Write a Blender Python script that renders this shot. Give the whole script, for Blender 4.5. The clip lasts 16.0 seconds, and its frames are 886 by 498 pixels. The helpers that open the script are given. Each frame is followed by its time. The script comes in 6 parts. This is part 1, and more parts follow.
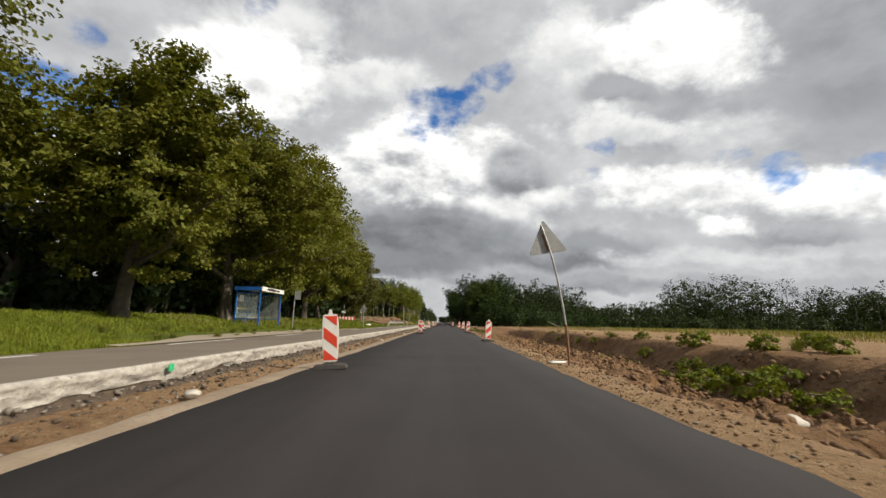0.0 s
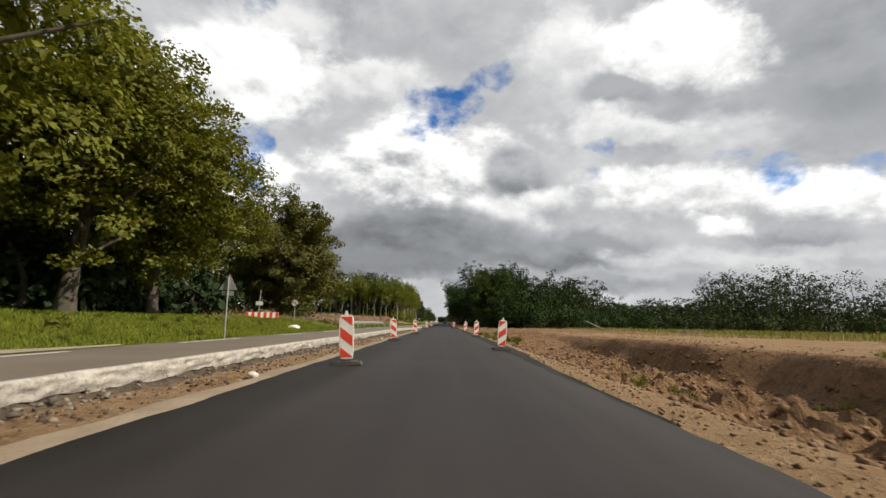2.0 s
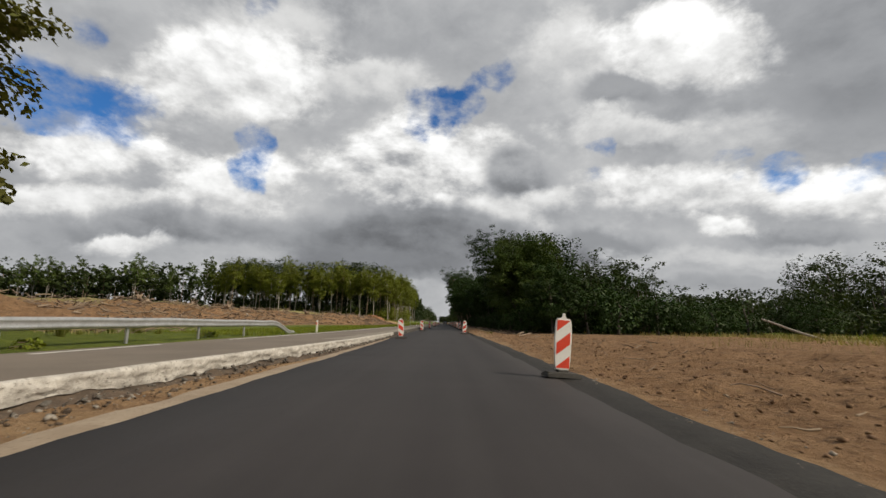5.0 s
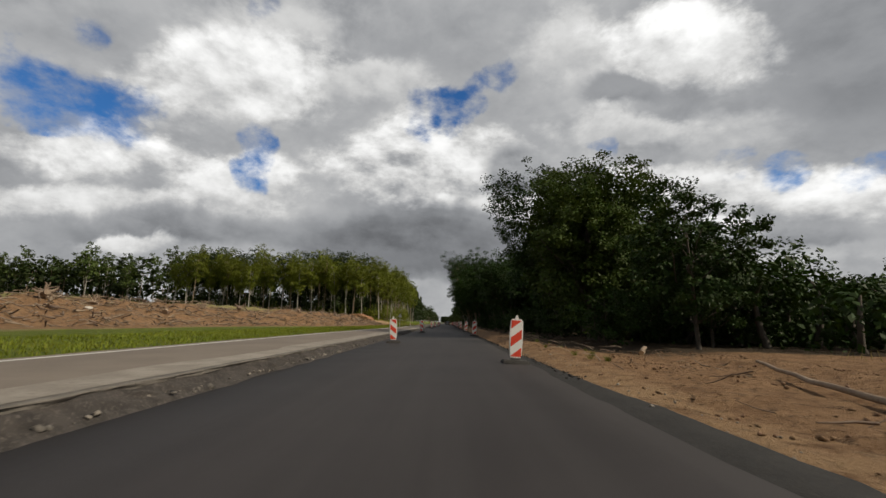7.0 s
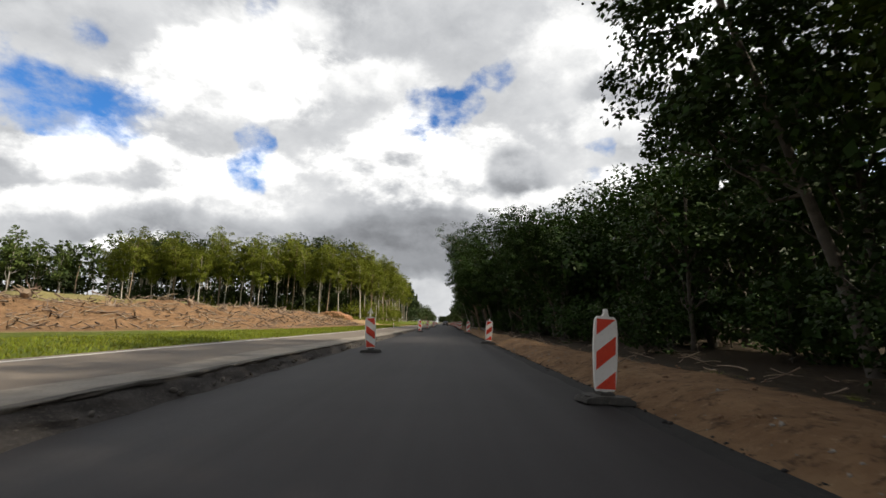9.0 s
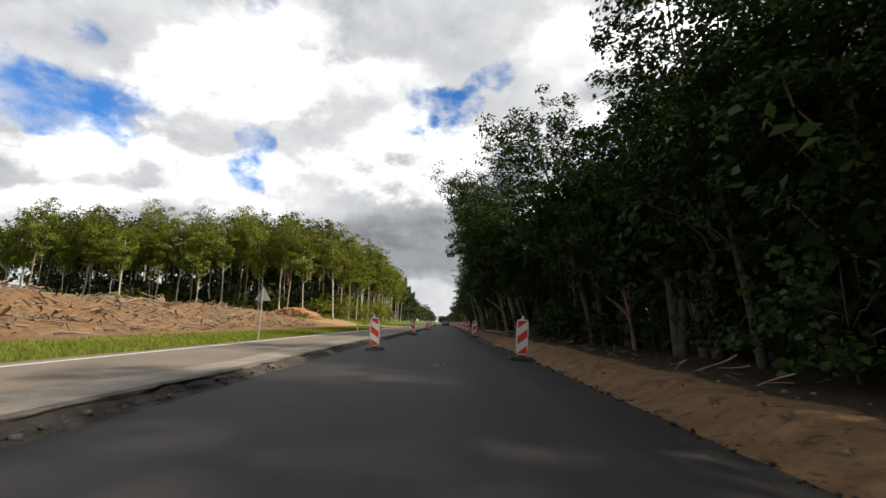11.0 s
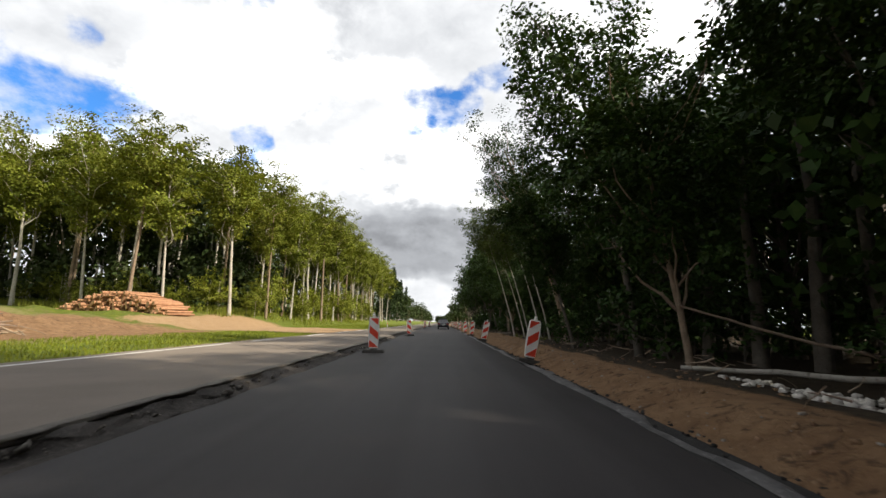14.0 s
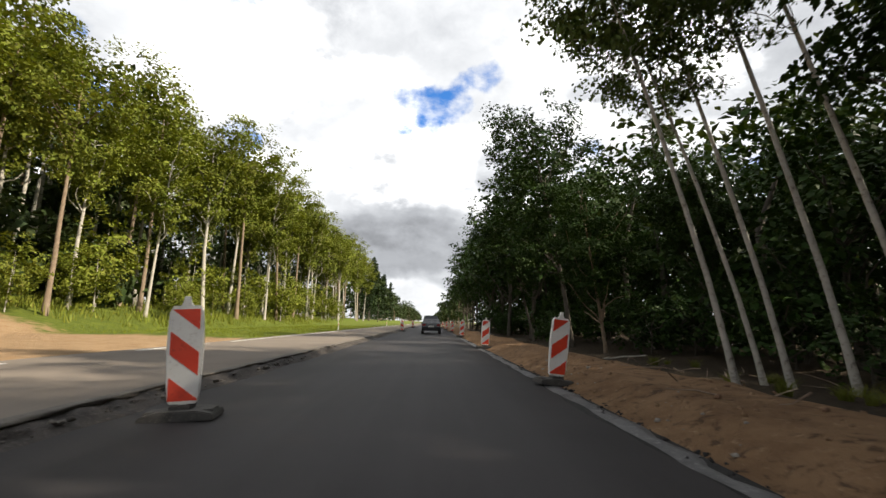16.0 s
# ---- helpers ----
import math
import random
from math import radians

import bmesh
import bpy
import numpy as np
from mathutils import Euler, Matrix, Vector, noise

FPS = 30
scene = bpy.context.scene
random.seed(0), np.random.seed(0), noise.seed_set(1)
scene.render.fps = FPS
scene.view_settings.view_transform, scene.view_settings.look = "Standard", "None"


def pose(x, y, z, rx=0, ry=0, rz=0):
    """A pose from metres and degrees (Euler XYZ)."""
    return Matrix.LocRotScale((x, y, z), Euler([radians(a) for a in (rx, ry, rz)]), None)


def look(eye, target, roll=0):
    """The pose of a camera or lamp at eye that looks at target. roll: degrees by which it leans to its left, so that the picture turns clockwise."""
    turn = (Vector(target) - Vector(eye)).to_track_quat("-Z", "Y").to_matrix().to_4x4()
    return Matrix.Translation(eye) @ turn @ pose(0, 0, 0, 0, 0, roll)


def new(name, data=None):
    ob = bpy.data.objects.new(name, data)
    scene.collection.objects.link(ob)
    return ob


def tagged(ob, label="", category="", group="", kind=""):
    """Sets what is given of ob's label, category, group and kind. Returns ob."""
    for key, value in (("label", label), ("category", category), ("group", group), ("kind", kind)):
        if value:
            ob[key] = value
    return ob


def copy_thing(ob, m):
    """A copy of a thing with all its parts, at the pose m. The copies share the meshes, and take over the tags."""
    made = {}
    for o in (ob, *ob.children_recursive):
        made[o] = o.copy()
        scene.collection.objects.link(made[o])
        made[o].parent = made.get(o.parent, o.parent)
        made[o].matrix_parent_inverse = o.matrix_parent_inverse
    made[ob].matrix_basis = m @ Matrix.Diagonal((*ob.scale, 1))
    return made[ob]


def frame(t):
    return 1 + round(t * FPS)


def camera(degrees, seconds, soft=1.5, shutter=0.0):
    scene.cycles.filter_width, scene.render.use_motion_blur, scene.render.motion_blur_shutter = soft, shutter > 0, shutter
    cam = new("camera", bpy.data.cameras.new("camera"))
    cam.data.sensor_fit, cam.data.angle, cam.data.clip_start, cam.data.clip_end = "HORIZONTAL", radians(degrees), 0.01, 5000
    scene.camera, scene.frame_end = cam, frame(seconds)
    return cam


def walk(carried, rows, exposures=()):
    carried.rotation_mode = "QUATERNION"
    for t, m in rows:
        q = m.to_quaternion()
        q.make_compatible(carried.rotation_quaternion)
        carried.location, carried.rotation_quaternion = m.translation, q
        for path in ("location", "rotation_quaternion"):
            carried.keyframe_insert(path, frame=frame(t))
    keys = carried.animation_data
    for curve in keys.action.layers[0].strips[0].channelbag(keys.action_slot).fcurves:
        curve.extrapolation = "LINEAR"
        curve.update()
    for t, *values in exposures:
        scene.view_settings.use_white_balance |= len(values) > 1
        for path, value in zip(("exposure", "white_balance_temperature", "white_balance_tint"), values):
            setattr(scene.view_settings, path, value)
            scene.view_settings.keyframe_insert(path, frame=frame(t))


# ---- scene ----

# ---------------------------------------------------------------- camera and its drive
cam = camera(90, 16.0, soft=1.5, shutter=0.06)
TILT = 99.4
# seconds, across, along, height, yaw, roll
DRIVE = [
    (0.0, -0.35, 1.5, 1.10, 0.30, 1.0), (1.0, -0.30, 17.3, 1.10, 0.25, 1.0), (2.0, -0.15, 32.5, 1.10, 0.20, 1.0),
    (3.0, -0.05, 47.1, 1.10, 0.20, 1.0), (4.0, 0.0, 61.8, 1.10, 0.30, 1.0), (5.2, 0.0, 80.4, 1.10, 0.40, 1.0),
    (6.5, 0.0, 100.8, 1.10, 0.65, 1.0), (7.5, 0.0, 116.6, 1.10, 0.55, 1.0), (8.5, 0.0, 132.4, 1.10, 0.40, 1.0),
    (9.0, 0.0, 140.3, 1.10, 0.35, 1.0), (10.2, 0.0, 159.4, 1.10, 0.30, 1.0), (11.5, 0.0, 180.0, 1.10, 0.35, 1.0),
    (12.5, 0.0, 195.6, 1.10, 0.35, 1.0), (13.5, 0.05, 211.0, 1.10, 0.30, 1.0), (14.0, 0.10, 218.7, 1.10, 0.0, 1.0),
    (14.5, 0.15, 226.4, 1.10, -0.5, 1.0), (15.0, 0.20, 234.0, 1.10, -1.05, 1.0), (15.5, 0.25, 241.5, 1.10, -1.3, 1.0),
    (16.0, 0.30, 248.9, 1.10, -1.4, 1.0),
]


def aim(x, y, z, yaw, roll):
    a, p = radians(yaw), radians(TILT - 90)
    return look((x, y, z), (x - math.sin(a) * math.cos(p), y + math.cos(a) * math.cos(p), z + math.sin(p)), roll)


walk(cam, [(t, aim(x, y, z, yaw, roll)) for t, x, y, z, yaw, roll in DRIVE],
     exposures=[(0, 0.0), (2.3, 0.0), (3.5, -0.15), (4, -0.2), (6.3, -0.42), (7.5, -0.45), (8.0, -0.40), (8.5, -0.18), (9.0, 0.26), (11.5, 0.42), (13.0, 0.68), (16.0, 0.84)])

# ---------------------------------------------------------------- sun and sky
SUN_EL, SUN_AZ = 39.0, 108.0          # azimuth clockwise from the way ahead
to_sun = Vector((math.sin(radians(SUN_AZ)) * math.cos(radians(SUN_EL)), math.cos(radians(SUN_AZ)) * math.cos(radians(SUN_EL)), math.sin(radians(SUN_EL))))
sun_data = bpy.data.lights.new("sun", "SUN")
sun_data.energy, sun_data.angle, sun_data.color = 4.8, radians(1.2), (1.0, 0.89, 0.72)
sun = new("sun", sun_data)
sun.rotation_mode = "QUATERNION"
sun.rotation_quaternion = to_sun.to_track_quat("Z", "Y")


class Nodes:
    """Short hand for a node tree."""

    def __init__(self, tree):
        self.t = tree
        tree.nodes.clear()

    def n(self, kind):
        return self.t.nodes.new(kind)

    def put(self, socket, v):
        if isinstance(v, bpy.types.NodeSocket):
            self.t.links.new(v, socket)
        elif isinstance(v, tuple) and socket.type == "RGBA" and len(v) == 3:
            socket.default_value = (*v, 1)
        else:
            socket.default_value = v

    def math(self, op, a, b=0.0, c=0.0, clamp=False):
        node = self.n("ShaderNodeMath")
        node.operation, node.use_clamp = op, clamp
        for s, v in zip(node.inputs, (a, b, c)):
            self.put(s, v)
        return node.outputs[0]

    def vec(self, op, a, b=(0, 0, 0)):
        node = self.n("ShaderNodeVectorMath")
        node.operation = op
        self.put(node.inputs[0], a)
        if op == "SCALE":
            self.put(node.inputs[3], b)
        else:
            self.put(node.inputs[1], b)
        return node.outputs["Value"] if op in ("DOT_PRODUCT", "LENGTH", "DISTANCE") else node.outputs[0]

    def mix(self, f, a, b, blend="MIX"):
        node = self.n("ShaderNodeMix")
        node.data_type, node.blend_type = "RGBA", blend
        self.put(node.inputs[0], f), self.put(node.inputs[6], a), self.put(node.inputs[7], b)
        return node.outputs[2]

    def noise(self, vector, scale, detail=4.0, rough=0.55, distortion=0.0, out=0):
        node = self.n("ShaderNodeTexNoise")
        if vector is not None:
            self.put(node.inputs["Vector"], vector)
        for k, v in (("Scale", scale), ("Detail", detail), ("Roughness", rough), ("Distortion", distortion)):
            self.put(node.inputs[k], v)
        return node.outputs[out]

    def smooth(self, v, lo, hi, a=0.0, b=1.0):
        node = self.n("ShaderNodeMapRange")
        node.interpolation_type = "SMOOTHSTEP"
        for s, x in zip(node.inputs, (v, lo, hi, a, b)):
            self.put(s, x)
        return node.outputs[0]

    def n_sep_y(self, v):
        node = self.n("ShaderNodeSeparateXYZ")
        self.put(node.inputs[0], v)
        return node.outputs[1]

    def bump(self, height, strength=0.5, distance=0.02):
        node = self.n("ShaderNodeBump")
        self.put(node.inputs["Strength"], strength), self.put(node.inputs["Distance"], distance), self.put(node.inputs["Height"], height)
        return node.outputs[0]


def sky_way(px, py):
    """The direction in the sky of a point of the view ahead (1568 wide, tilted as the camera is)."""
    u, v, p = (px - 784) / 784, (441 - py) / 784, radians(TILT - 90)
    return Vector((u, math.cos(p) - v * math.sin(p), math.sin(p) + v * math.cos(p))).normalized()


world = bpy.data.worlds.new("sky")
scene.world = world
world.use_nodes = True
w = Nodes(world.node_tree)
way = w.n("ShaderNodeTexCoord").outputs["Generated"]
blue = w.n("ShaderNodeTexSky")
blue.sky_type, blue.sun_disc, blue.sun_elevation, blue.sun_rotation = "NISHITA", False, radians(SUN_EL), radians(SUN_AZ)
# the general cloud deck, all round
q = w.vec("MULTIPLY", way, (1.0, 1.0, 1.55))
q = w.vec("ADD", q, w.vec("SCALE", w.vec("SUBTRACT", w.noise(q, 2.0, 3.0, 0.5, out=1), (0.5, 0.5, 0.5)), 0.08))
big = w.noise(q, 2.3, 3.0, 0.5)
fine = w.noise(q, 6.5, 8.0, 0.56)
lit = w.noise(w.vec("ADD", q, (0.02, -0.01, 0.05)), 6.5, 8.0, 0.56)
wisp = w.noise(w.vec("ADD", q, (4.0, 1.0, 0.0)), 15.0, 8.0, 0.62)
puff = w.n("ShaderNodeTexVoronoi")
puff.feature, puff.normalize = "F1", True
w.put(puff.inputs["Vector"], w.vec("ADD", q, w.vec("SCALE", w.vec("SUBTRACT", w.noise(q, 7.0, 5.0, 0.6, out=1), (0.5, 0.5, 0.5)), 0.16)))
for key, v in (("Scale", 7.5), ("Detail", 3.0), ("Roughness", 0.6), ("Lacunarity", 2.3)):
    puff.inputs[key].default_value = v
lumps = w.math("SUBTRACT", 0.40, puff.outputs["Distance"])
relief = w.math("SUBTRACT", fine, lit)
deck = w.math("ADD", w.math("MULTIPLY", w.math("SUBTRACT", big, 0.5), 0.7), w.math("MULTIPLY", w.math("SUBTRACT", fine, 0.5), 0.5))
deck = w.math("ADD", w.math("ADD", deck, w.math("MULTIPLY", lumps, 0.25)), 0.33, clamp=True)
deck = w.math("MULTIPLY_ADD", w.smooth(w.n_sep_y(way), 0.35, 0.7), 0.22, deck)
# the single clouds ahead lie on an upright plane before the drive: across, up
axis = w.n("ShaderNodeSeparateXYZ")
w.put(axis.inputs[0], way)
ahead = w.math("MAXIMUM", axis.outputs[1], 0.2)
flat = w.n("ShaderNodeCombineXYZ")
w.put(flat.inputs[0], w.math("DIVIDE", axis.outputs[0], ahead)), w.put(flat.inputs[2], w.math("DIVIDE", axis.outputs[2], ahead))
front = w.smooth(axis.outputs[1], 0.25, 0.5)
warp = w.vec("SCALE", w.vec("SUBTRACT", w.noise(flat.outputs[0], 5.0, 5.0, 0.6, out=1), (0.5, 0.5, 0.5)), 0.13)
plane = w.vec("ADD", flat.outputs[0], warp)
ragged = w.math("ADD", w.math("MULTIPLY", lumps, 1.1), w.math("MULTIPLY", w.math("SUBTRACT", fine, 0.5), 1.5))
ragged = w.math("ADD", ragged, w.math("MULTIPLY", w.math("SUBTRACT", wisp, 0.5), 0.7))
modelled = w.math("ADD", w.math("MULTIPLY", relief, 1.8), w.math("MULTIPLY", lumps, 0.65))
modelled = w.math("ADD", modelled, w.math("MULTIPLY", w.math("SUBTRACT", wisp, 0.5), 0.35))


def clouds(under, rows, soft, torn):
    """Lays clouds over what is there: place, half width and half height in the view ahead, brightness of top and base."""
    for px, py, rx, ry, top, base in rows:
        d = sky_way(px, py)
        off = w.vec("MULTIPLY", w.vec("SUBTRACT", plane, (d.x / d.y, 0, d.z / d.y)), (784 / rx, 1, 784 / ry))
        inside = w.math("ADD", w.math("SUBTRACT", 1.0, w.vec("LENGTH", off)), w.math("MULTIPLY", ragged, torn))
        mask = w.math("MULTIPLY", w.smooth(inside, 0.0, soft), front)
        part_ = w.n("ShaderNodeSeparateXYZ")
        w.put(part_.inputs[0], off)
        height_ = w.math("ADD", w.math("MULTIPLY", part_.outputs[2], 0.42), modelled)
        tone = w.smooth(height_, -0.5, 0.5, base, top)
        under = w.math("ADD", under, w.math("MULTIPLY", mask, w.math("SUBTRACT", tone, under)))
    return under


def spots(rows):
    """Sum of soft round patches of the sky: px, py, radius in degrees, amount."""
    total = None
    for px, py, r, amount in rows:
        near = w.vec("DOT_PRODUCT", wobbled, tuple(sky_way(px, py)))
        v = w.smooth(near, math.cos(radians(r)), math.cos(radians(r * 0.2)), 0.0, amount)
        total = v if total is None else w.math("ADD", total, v)
    return total


HIGH = [(100, 30, 260, 80, 0.60, 0.48), (470, 60, 220, 100, 0.86, 0.62), (760, 70, 200, 90, 0.56, 0.43), (1010, 80, 140, 110, 0.98, 0.70), (1490, 110, 170, 180, 0.43, 0.31), (1270, 235, 170, 70, 0.78, 0.50)]
HEAPS = [(420, 150, 250, 120, 1.35, 0.60), (650, 150, 130, 65, 0.90, 0.52), (1200, 70, 200, 105, 1.45, 0.80), (1100, 155, 100, 34, 0.46, 0.34), (1090, 228, 180, 46, 1.0, 0.62),
         (150, 280, 225, 66, 1.45, 0.44), (400, 335, 150, 70, 1.3, 0.6), (110, 372, 240, 44, 1.15, 0.36), (745, 300, 235, 110, 1.35, 0.26), (905, 305, 80, 62, 0.55, 0.25)]
LOWER = [(945, 368, 95, 44, 1.0, 0.42), (700, 425, 270, 76, 0.33, 0.16), (1200, 345, 230, 72, 1.3, 0.48), (1440, 340, 190, 60, 1.4, 0.45), (1400, 402, 150, 26, 0.52, 0.32), (1275, 392, 90, 25, 1.35, 0.6), (1010, 437, 200, 44, 0.38, 0.21),
         (300, 412, 300, 42, 0.48, 0.27), (200, 442, 130, 22, 1.1, 0.48), (1350, 452, 330, 28, 0.76, 0.46), (620, 472, 260, 34, 0.29, 0.19), (1000, 492, 300, 24, 0.45, 0.31), (1400, 502, 300, 26, 0.50, 0.40)]
tone = clouds(deck, HIGH, 0.9, 0.8)
tone = clouds(tone, HEAPS, 0.55, 0.62)
tone = clouds(tone, LOWER, 0.6, 0.55)
tone = w.math("MULTIPLY", tone, w.math("ADD", 1.0, w.math("MULTIPLY", w.math("SUBTRACT", wisp, 0.5), 0.22)))
tinted = w.vec("SCALE", w.mix(w.smooth(tone, 0.2, 0.9), (0.965, 1.0, 1.06), (1.0, 1.0, 0.99)), tone)
wob = w.vec("SUBTRACT", w.noise(way, 5.0, 5.0, 0.6, out=1), (0.5, 0.5, 0.5))
wobbled = w.vec("NORMALIZE", w.vec("ADD", way, w.vec("SCALE", wob, 0.16)))
gaps = spots([(735, 207, 3.6, 0.72), (790, 197, 3.8, 0.8), (835, 190, 3.0, 0.6), (800, 165, 2.6, 0.5), (890, 132, 3.0, 0.45), (845, 145, 2.4, 0.4), (25, 150, 5.2, 0.75), (105, 165, 5.2, 0.65), (180, 190, 5, 0.75), (60, 190, 4, 0.5), (440, 276, 3.2, 0.7), (420, 318, 2.8, 0.6), (1385, 282, 3.0, 0.6), (1290, 266, 2.8, 0.45), (1545, 294, 2.8, 0.6), (150, 48, 2.6, 0.32), (460, 20, 2.2, 0.4), (1052, 268, 2.0, 0.45), (1035, 320, 2.0, 0.35)])
torn = w.math("ADD", w.math("MULTIPLY", w.math("SUBTRACT", fine, 0.5), 1.6), w.math("MULTIPLY", w.math("SUBTRACT", wisp, 0.5), 1.8))
hole = w.smooth(w.math("SUBTRACT", gaps, torn), 0.08, 1.05, 0.0, 1.0)
veil = w.smooth(w.noise(w.vec("ADD", q, (2.0, 7.0, 1.0)), 9.0, 7.0, 0.62), 0.42, 0.70, 1.0, 0.35)
hole = w.math("MULTIPLY", w.math("MULTIPLY", hole, w.smooth(gaps, 0.03, 0.35)), veil)
bluer = w.vec("MULTIPLY", w.vec("SCALE", blue.outputs[0], 0.105), (0.34, 0.80, 1.32))
back = w.n("ShaderNodeBackground")
w.put(back.inputs[0], w.mix(hole, tinted, bluer))
w.put(back.inputs[1], 1.0)
w.put(w.n("ShaderNodeOutputWorld").inputs[0], back.outputs[0])


# ---------------------------------------------------------------- materials
def material(name, colours, scale=8.0, rough=0.8, bump=0.3, relief=0.01, metal=0.0, fine_scale=None, spread=0.0, trans=0.0, spec=0.4, coat=0.0, streak=0.0):
    """Two or three colours mixed by coarse and fine noise at real size, with relief and wear."""
    m = bpy.data.materials.new(name)
    m.use_nodes = True
    g = Nodes(m.node_tree)
    at = g.n("ShaderNodeTexCoord").outputs["Object"]
    coarse = g.noise(at, scale, 5.0, 0.6)
    grain = g.noise(at, fine_scale or scale * 9, 4.0, 0.65)
    c = g.mix(g.smooth(coarse, 0.32, 0.68), colours[0], colours[1])
    if len(colours) > 2:
        c = g.mix(g.smooth(grain, 0.52, 0.72), c, colours[2])
    if spread:
        info = g.n("ShaderNodeObjectInfo").outputs["Random"]
        isl = g.n("ShaderNodeNewGeometry").outputs["Random Per Island"]
        both = g.math("ADD", g.math("MULTIPLY", info, 0.6), g.math("MULTIPLY", isl, 0.9))
        hsv = g.n("ShaderNodeHueSaturation")
        g.put(hsv.inputs["Color"], c)
        g.put(hsv.inputs["Value"], g.math("ADD", 1.0 - spread * 0.75, g.math("MULTIPLY", both, spread)))
        g.put(hsv.inputs["Hue"], g.math("ADD", 0.5 - spread * 0.03, g.math("MULTIPLY", isl, spread * 0.05)))
        c = hsv.outputs[0]
    p = g.n("ShaderNodeBsdfPrincipled")
    g.put(p.inputs["Base Color"], c)
    g.put(p.inputs["Roughness"], g.smooth(grain, 0.2, 0.8, max(0.03, rough - 0.08), min(1, rough + 0.08)))
    p.inputs["Metallic"].default_value = metal
    p.inputs["Specular IOR Level"].default_value = spec
    p.inputs["Coat Weight"].default_value = coat
    if bump:
        g.put(p.inputs["Normal"], g.bump(g.math("ADD", g.math("MULTIPLY", coarse, 0.6), g.math("MULTIPLY", grain, 0.4)), bump, relief))
    if streak:
        along = g.vec("MULTIPLY", at, (1.6, 0.035, 1.0))
        worn = g.smooth(g.noise(along, 1.0, 4.0, 0.6), 0.3, 0.75)
        g.put(p.inputs["Base Color"], g.mix(g.math("MULTIPLY", worn, streak), c, (0.060, 0.056, 0.056)))
    shader = p.outputs[0]
    if trans:
        tr = g.n("ShaderNodeBsdfTranslucent")
        g.put(tr.inputs[0], g.mix(1.0, c, (1.0, 0.95, 0.35), "MULTIPLY"))
        ms = g.n("ShaderNodeMixShader")
        g.put(ms.inputs[0], trans), g.put(ms.inputs[1], shader), g.put(ms.inputs[2], tr.outputs[0])
        shader = ms.outputs[0]
    g.put(g.n("ShaderNodeOutputMaterial").inputs[0], shader)
    return m


def foliage(name, a, b, c, through_light=0.24):
    return material(name, [a, b, c], scale=0.35, rough=0.55, bump=0, fine_scale=2.0, spread=0.55, trans=through_light, spec=0.12)


M_linden = foliage("linden_leaves", (0.118, 0.138, 0.024), (0.178, 0.190, 0.034), (0.24, 0.222, 0.046), 0.36)
M_alder = foliage("dull_leaves", (0.080, 0.085, 0.024), (0.118, 0.118, 0.034), (0.155, 0.142, 0.045))
# oak foliage lighter than M_dark: the sun on that crown is in the colour
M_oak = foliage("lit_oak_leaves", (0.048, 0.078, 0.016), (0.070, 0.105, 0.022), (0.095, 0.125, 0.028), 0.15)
# near-black green: the shade of the right wood is put into the leaf colour
M_dark = foliage("shaded_wood_leaves", (0.023, 0.047, 0.010), (0.035, 0.066, 0.014), (0.050, 0.080, 0.018), 0.10)
M_wood = foliage("forest_leaves", (0.112, 0.142, 0.020), (0.175, 0.202, 0.030), (0.23, 0.235, 0.042))
M_young = foliage("young_beech_leaves", (0.135, 0.165, 0.022), (0.185, 0.205, 0.030), (0.23, 0.23, 0.05))
M_birch = foliage("birch_leaves", (0.070, 0.105, 0.030), (0.100, 0.140, 0.040), (0.13, 0.16, 0.05))
M_far = foliage("far_and_shaded_leaves", (0.030, 0.048, 0.017), (0.048, 0.069, 0.023), (0.064, 0.081, 0.028))
# needles of the far spruces, and painted shade for the bushes behind the lindens
M_spruce = foliage("spruce_needles_and_shade", (0.022, 0.040, 0.016), (0.034, 0.055, 0.022), (0.045, 0.065, 0.026))
M_grass = foliage("grass_blades", (0.130, 0.165, 0.018), (0.180, 0.215, 0.026), (0.23, 0.235, 0.042))
M_tuft = foliage("tuft_blades", (0.120, 0.145, 0.026), (0.190, 0.190, 0.045), (0.32, 0.27, 0.11))
M_straw = foliage("dry_grass_blades", (0.25, 0.22, 0.09), (0.33, 0.28, 0.12), (0.38, 0.33, 0.16))
M_bark = material("grey_bark", [(0.19, 0.140, 0.095), (0.27, 0.205, 0.145), (0.10, 0.075, 0.052)], 3.0, 0.9, 0.8, 0.03)
M_palebark = material("pale_bark", [(0.36, 0.33, 0.28), (0.46, 0.43, 0.38), (0.16, 0.14, 0.12)], 1.6, 0.85, 0.5, 0.02, fine_scale=7)
M_darkbark = material("dark_bark", [(0.07, 0.06, 0.048), (0.11, 0.095, 0.075), (0.05, 0.042, 0.034)], 3.0, 0.92, 0.8, 0.03)
M_asphalt = material("new_asphalt", [(0.0265, 0.0235, 0.0240), (0.035, 0.031, 0.0315), (0.050, 0.0455, 0.046)], 0.35, 0.72, 0.55, 0.006, fine_scale=90, spec=0.22, streak=0.35)
M_oldroad = material("old_asphalt", [(0.148, 0.122, 0.098), (0.188, 0.157, 0.127), (0.226, 0.194, 0.162)], 0.5, 0.88, 0.4, 0.005, fine_scale=60)
M_slab = material("broken_pavement_edge", [(0.38, 0.355, 0.32), (0.56, 0.535, 0.49), (0.19, 0.165, 0.14)], 5.0, 0.93, 1.0, 0.05, fine_scale=22)
M_darkedge = material("black_bitumen_crumbs", [(0.055, 0.041, 0.031), (0.105, 0.075, 0.052), (0.16, 0.12, 0.085)], 4.0, 0.9, 0.9, 0.03, fine_scale=30)
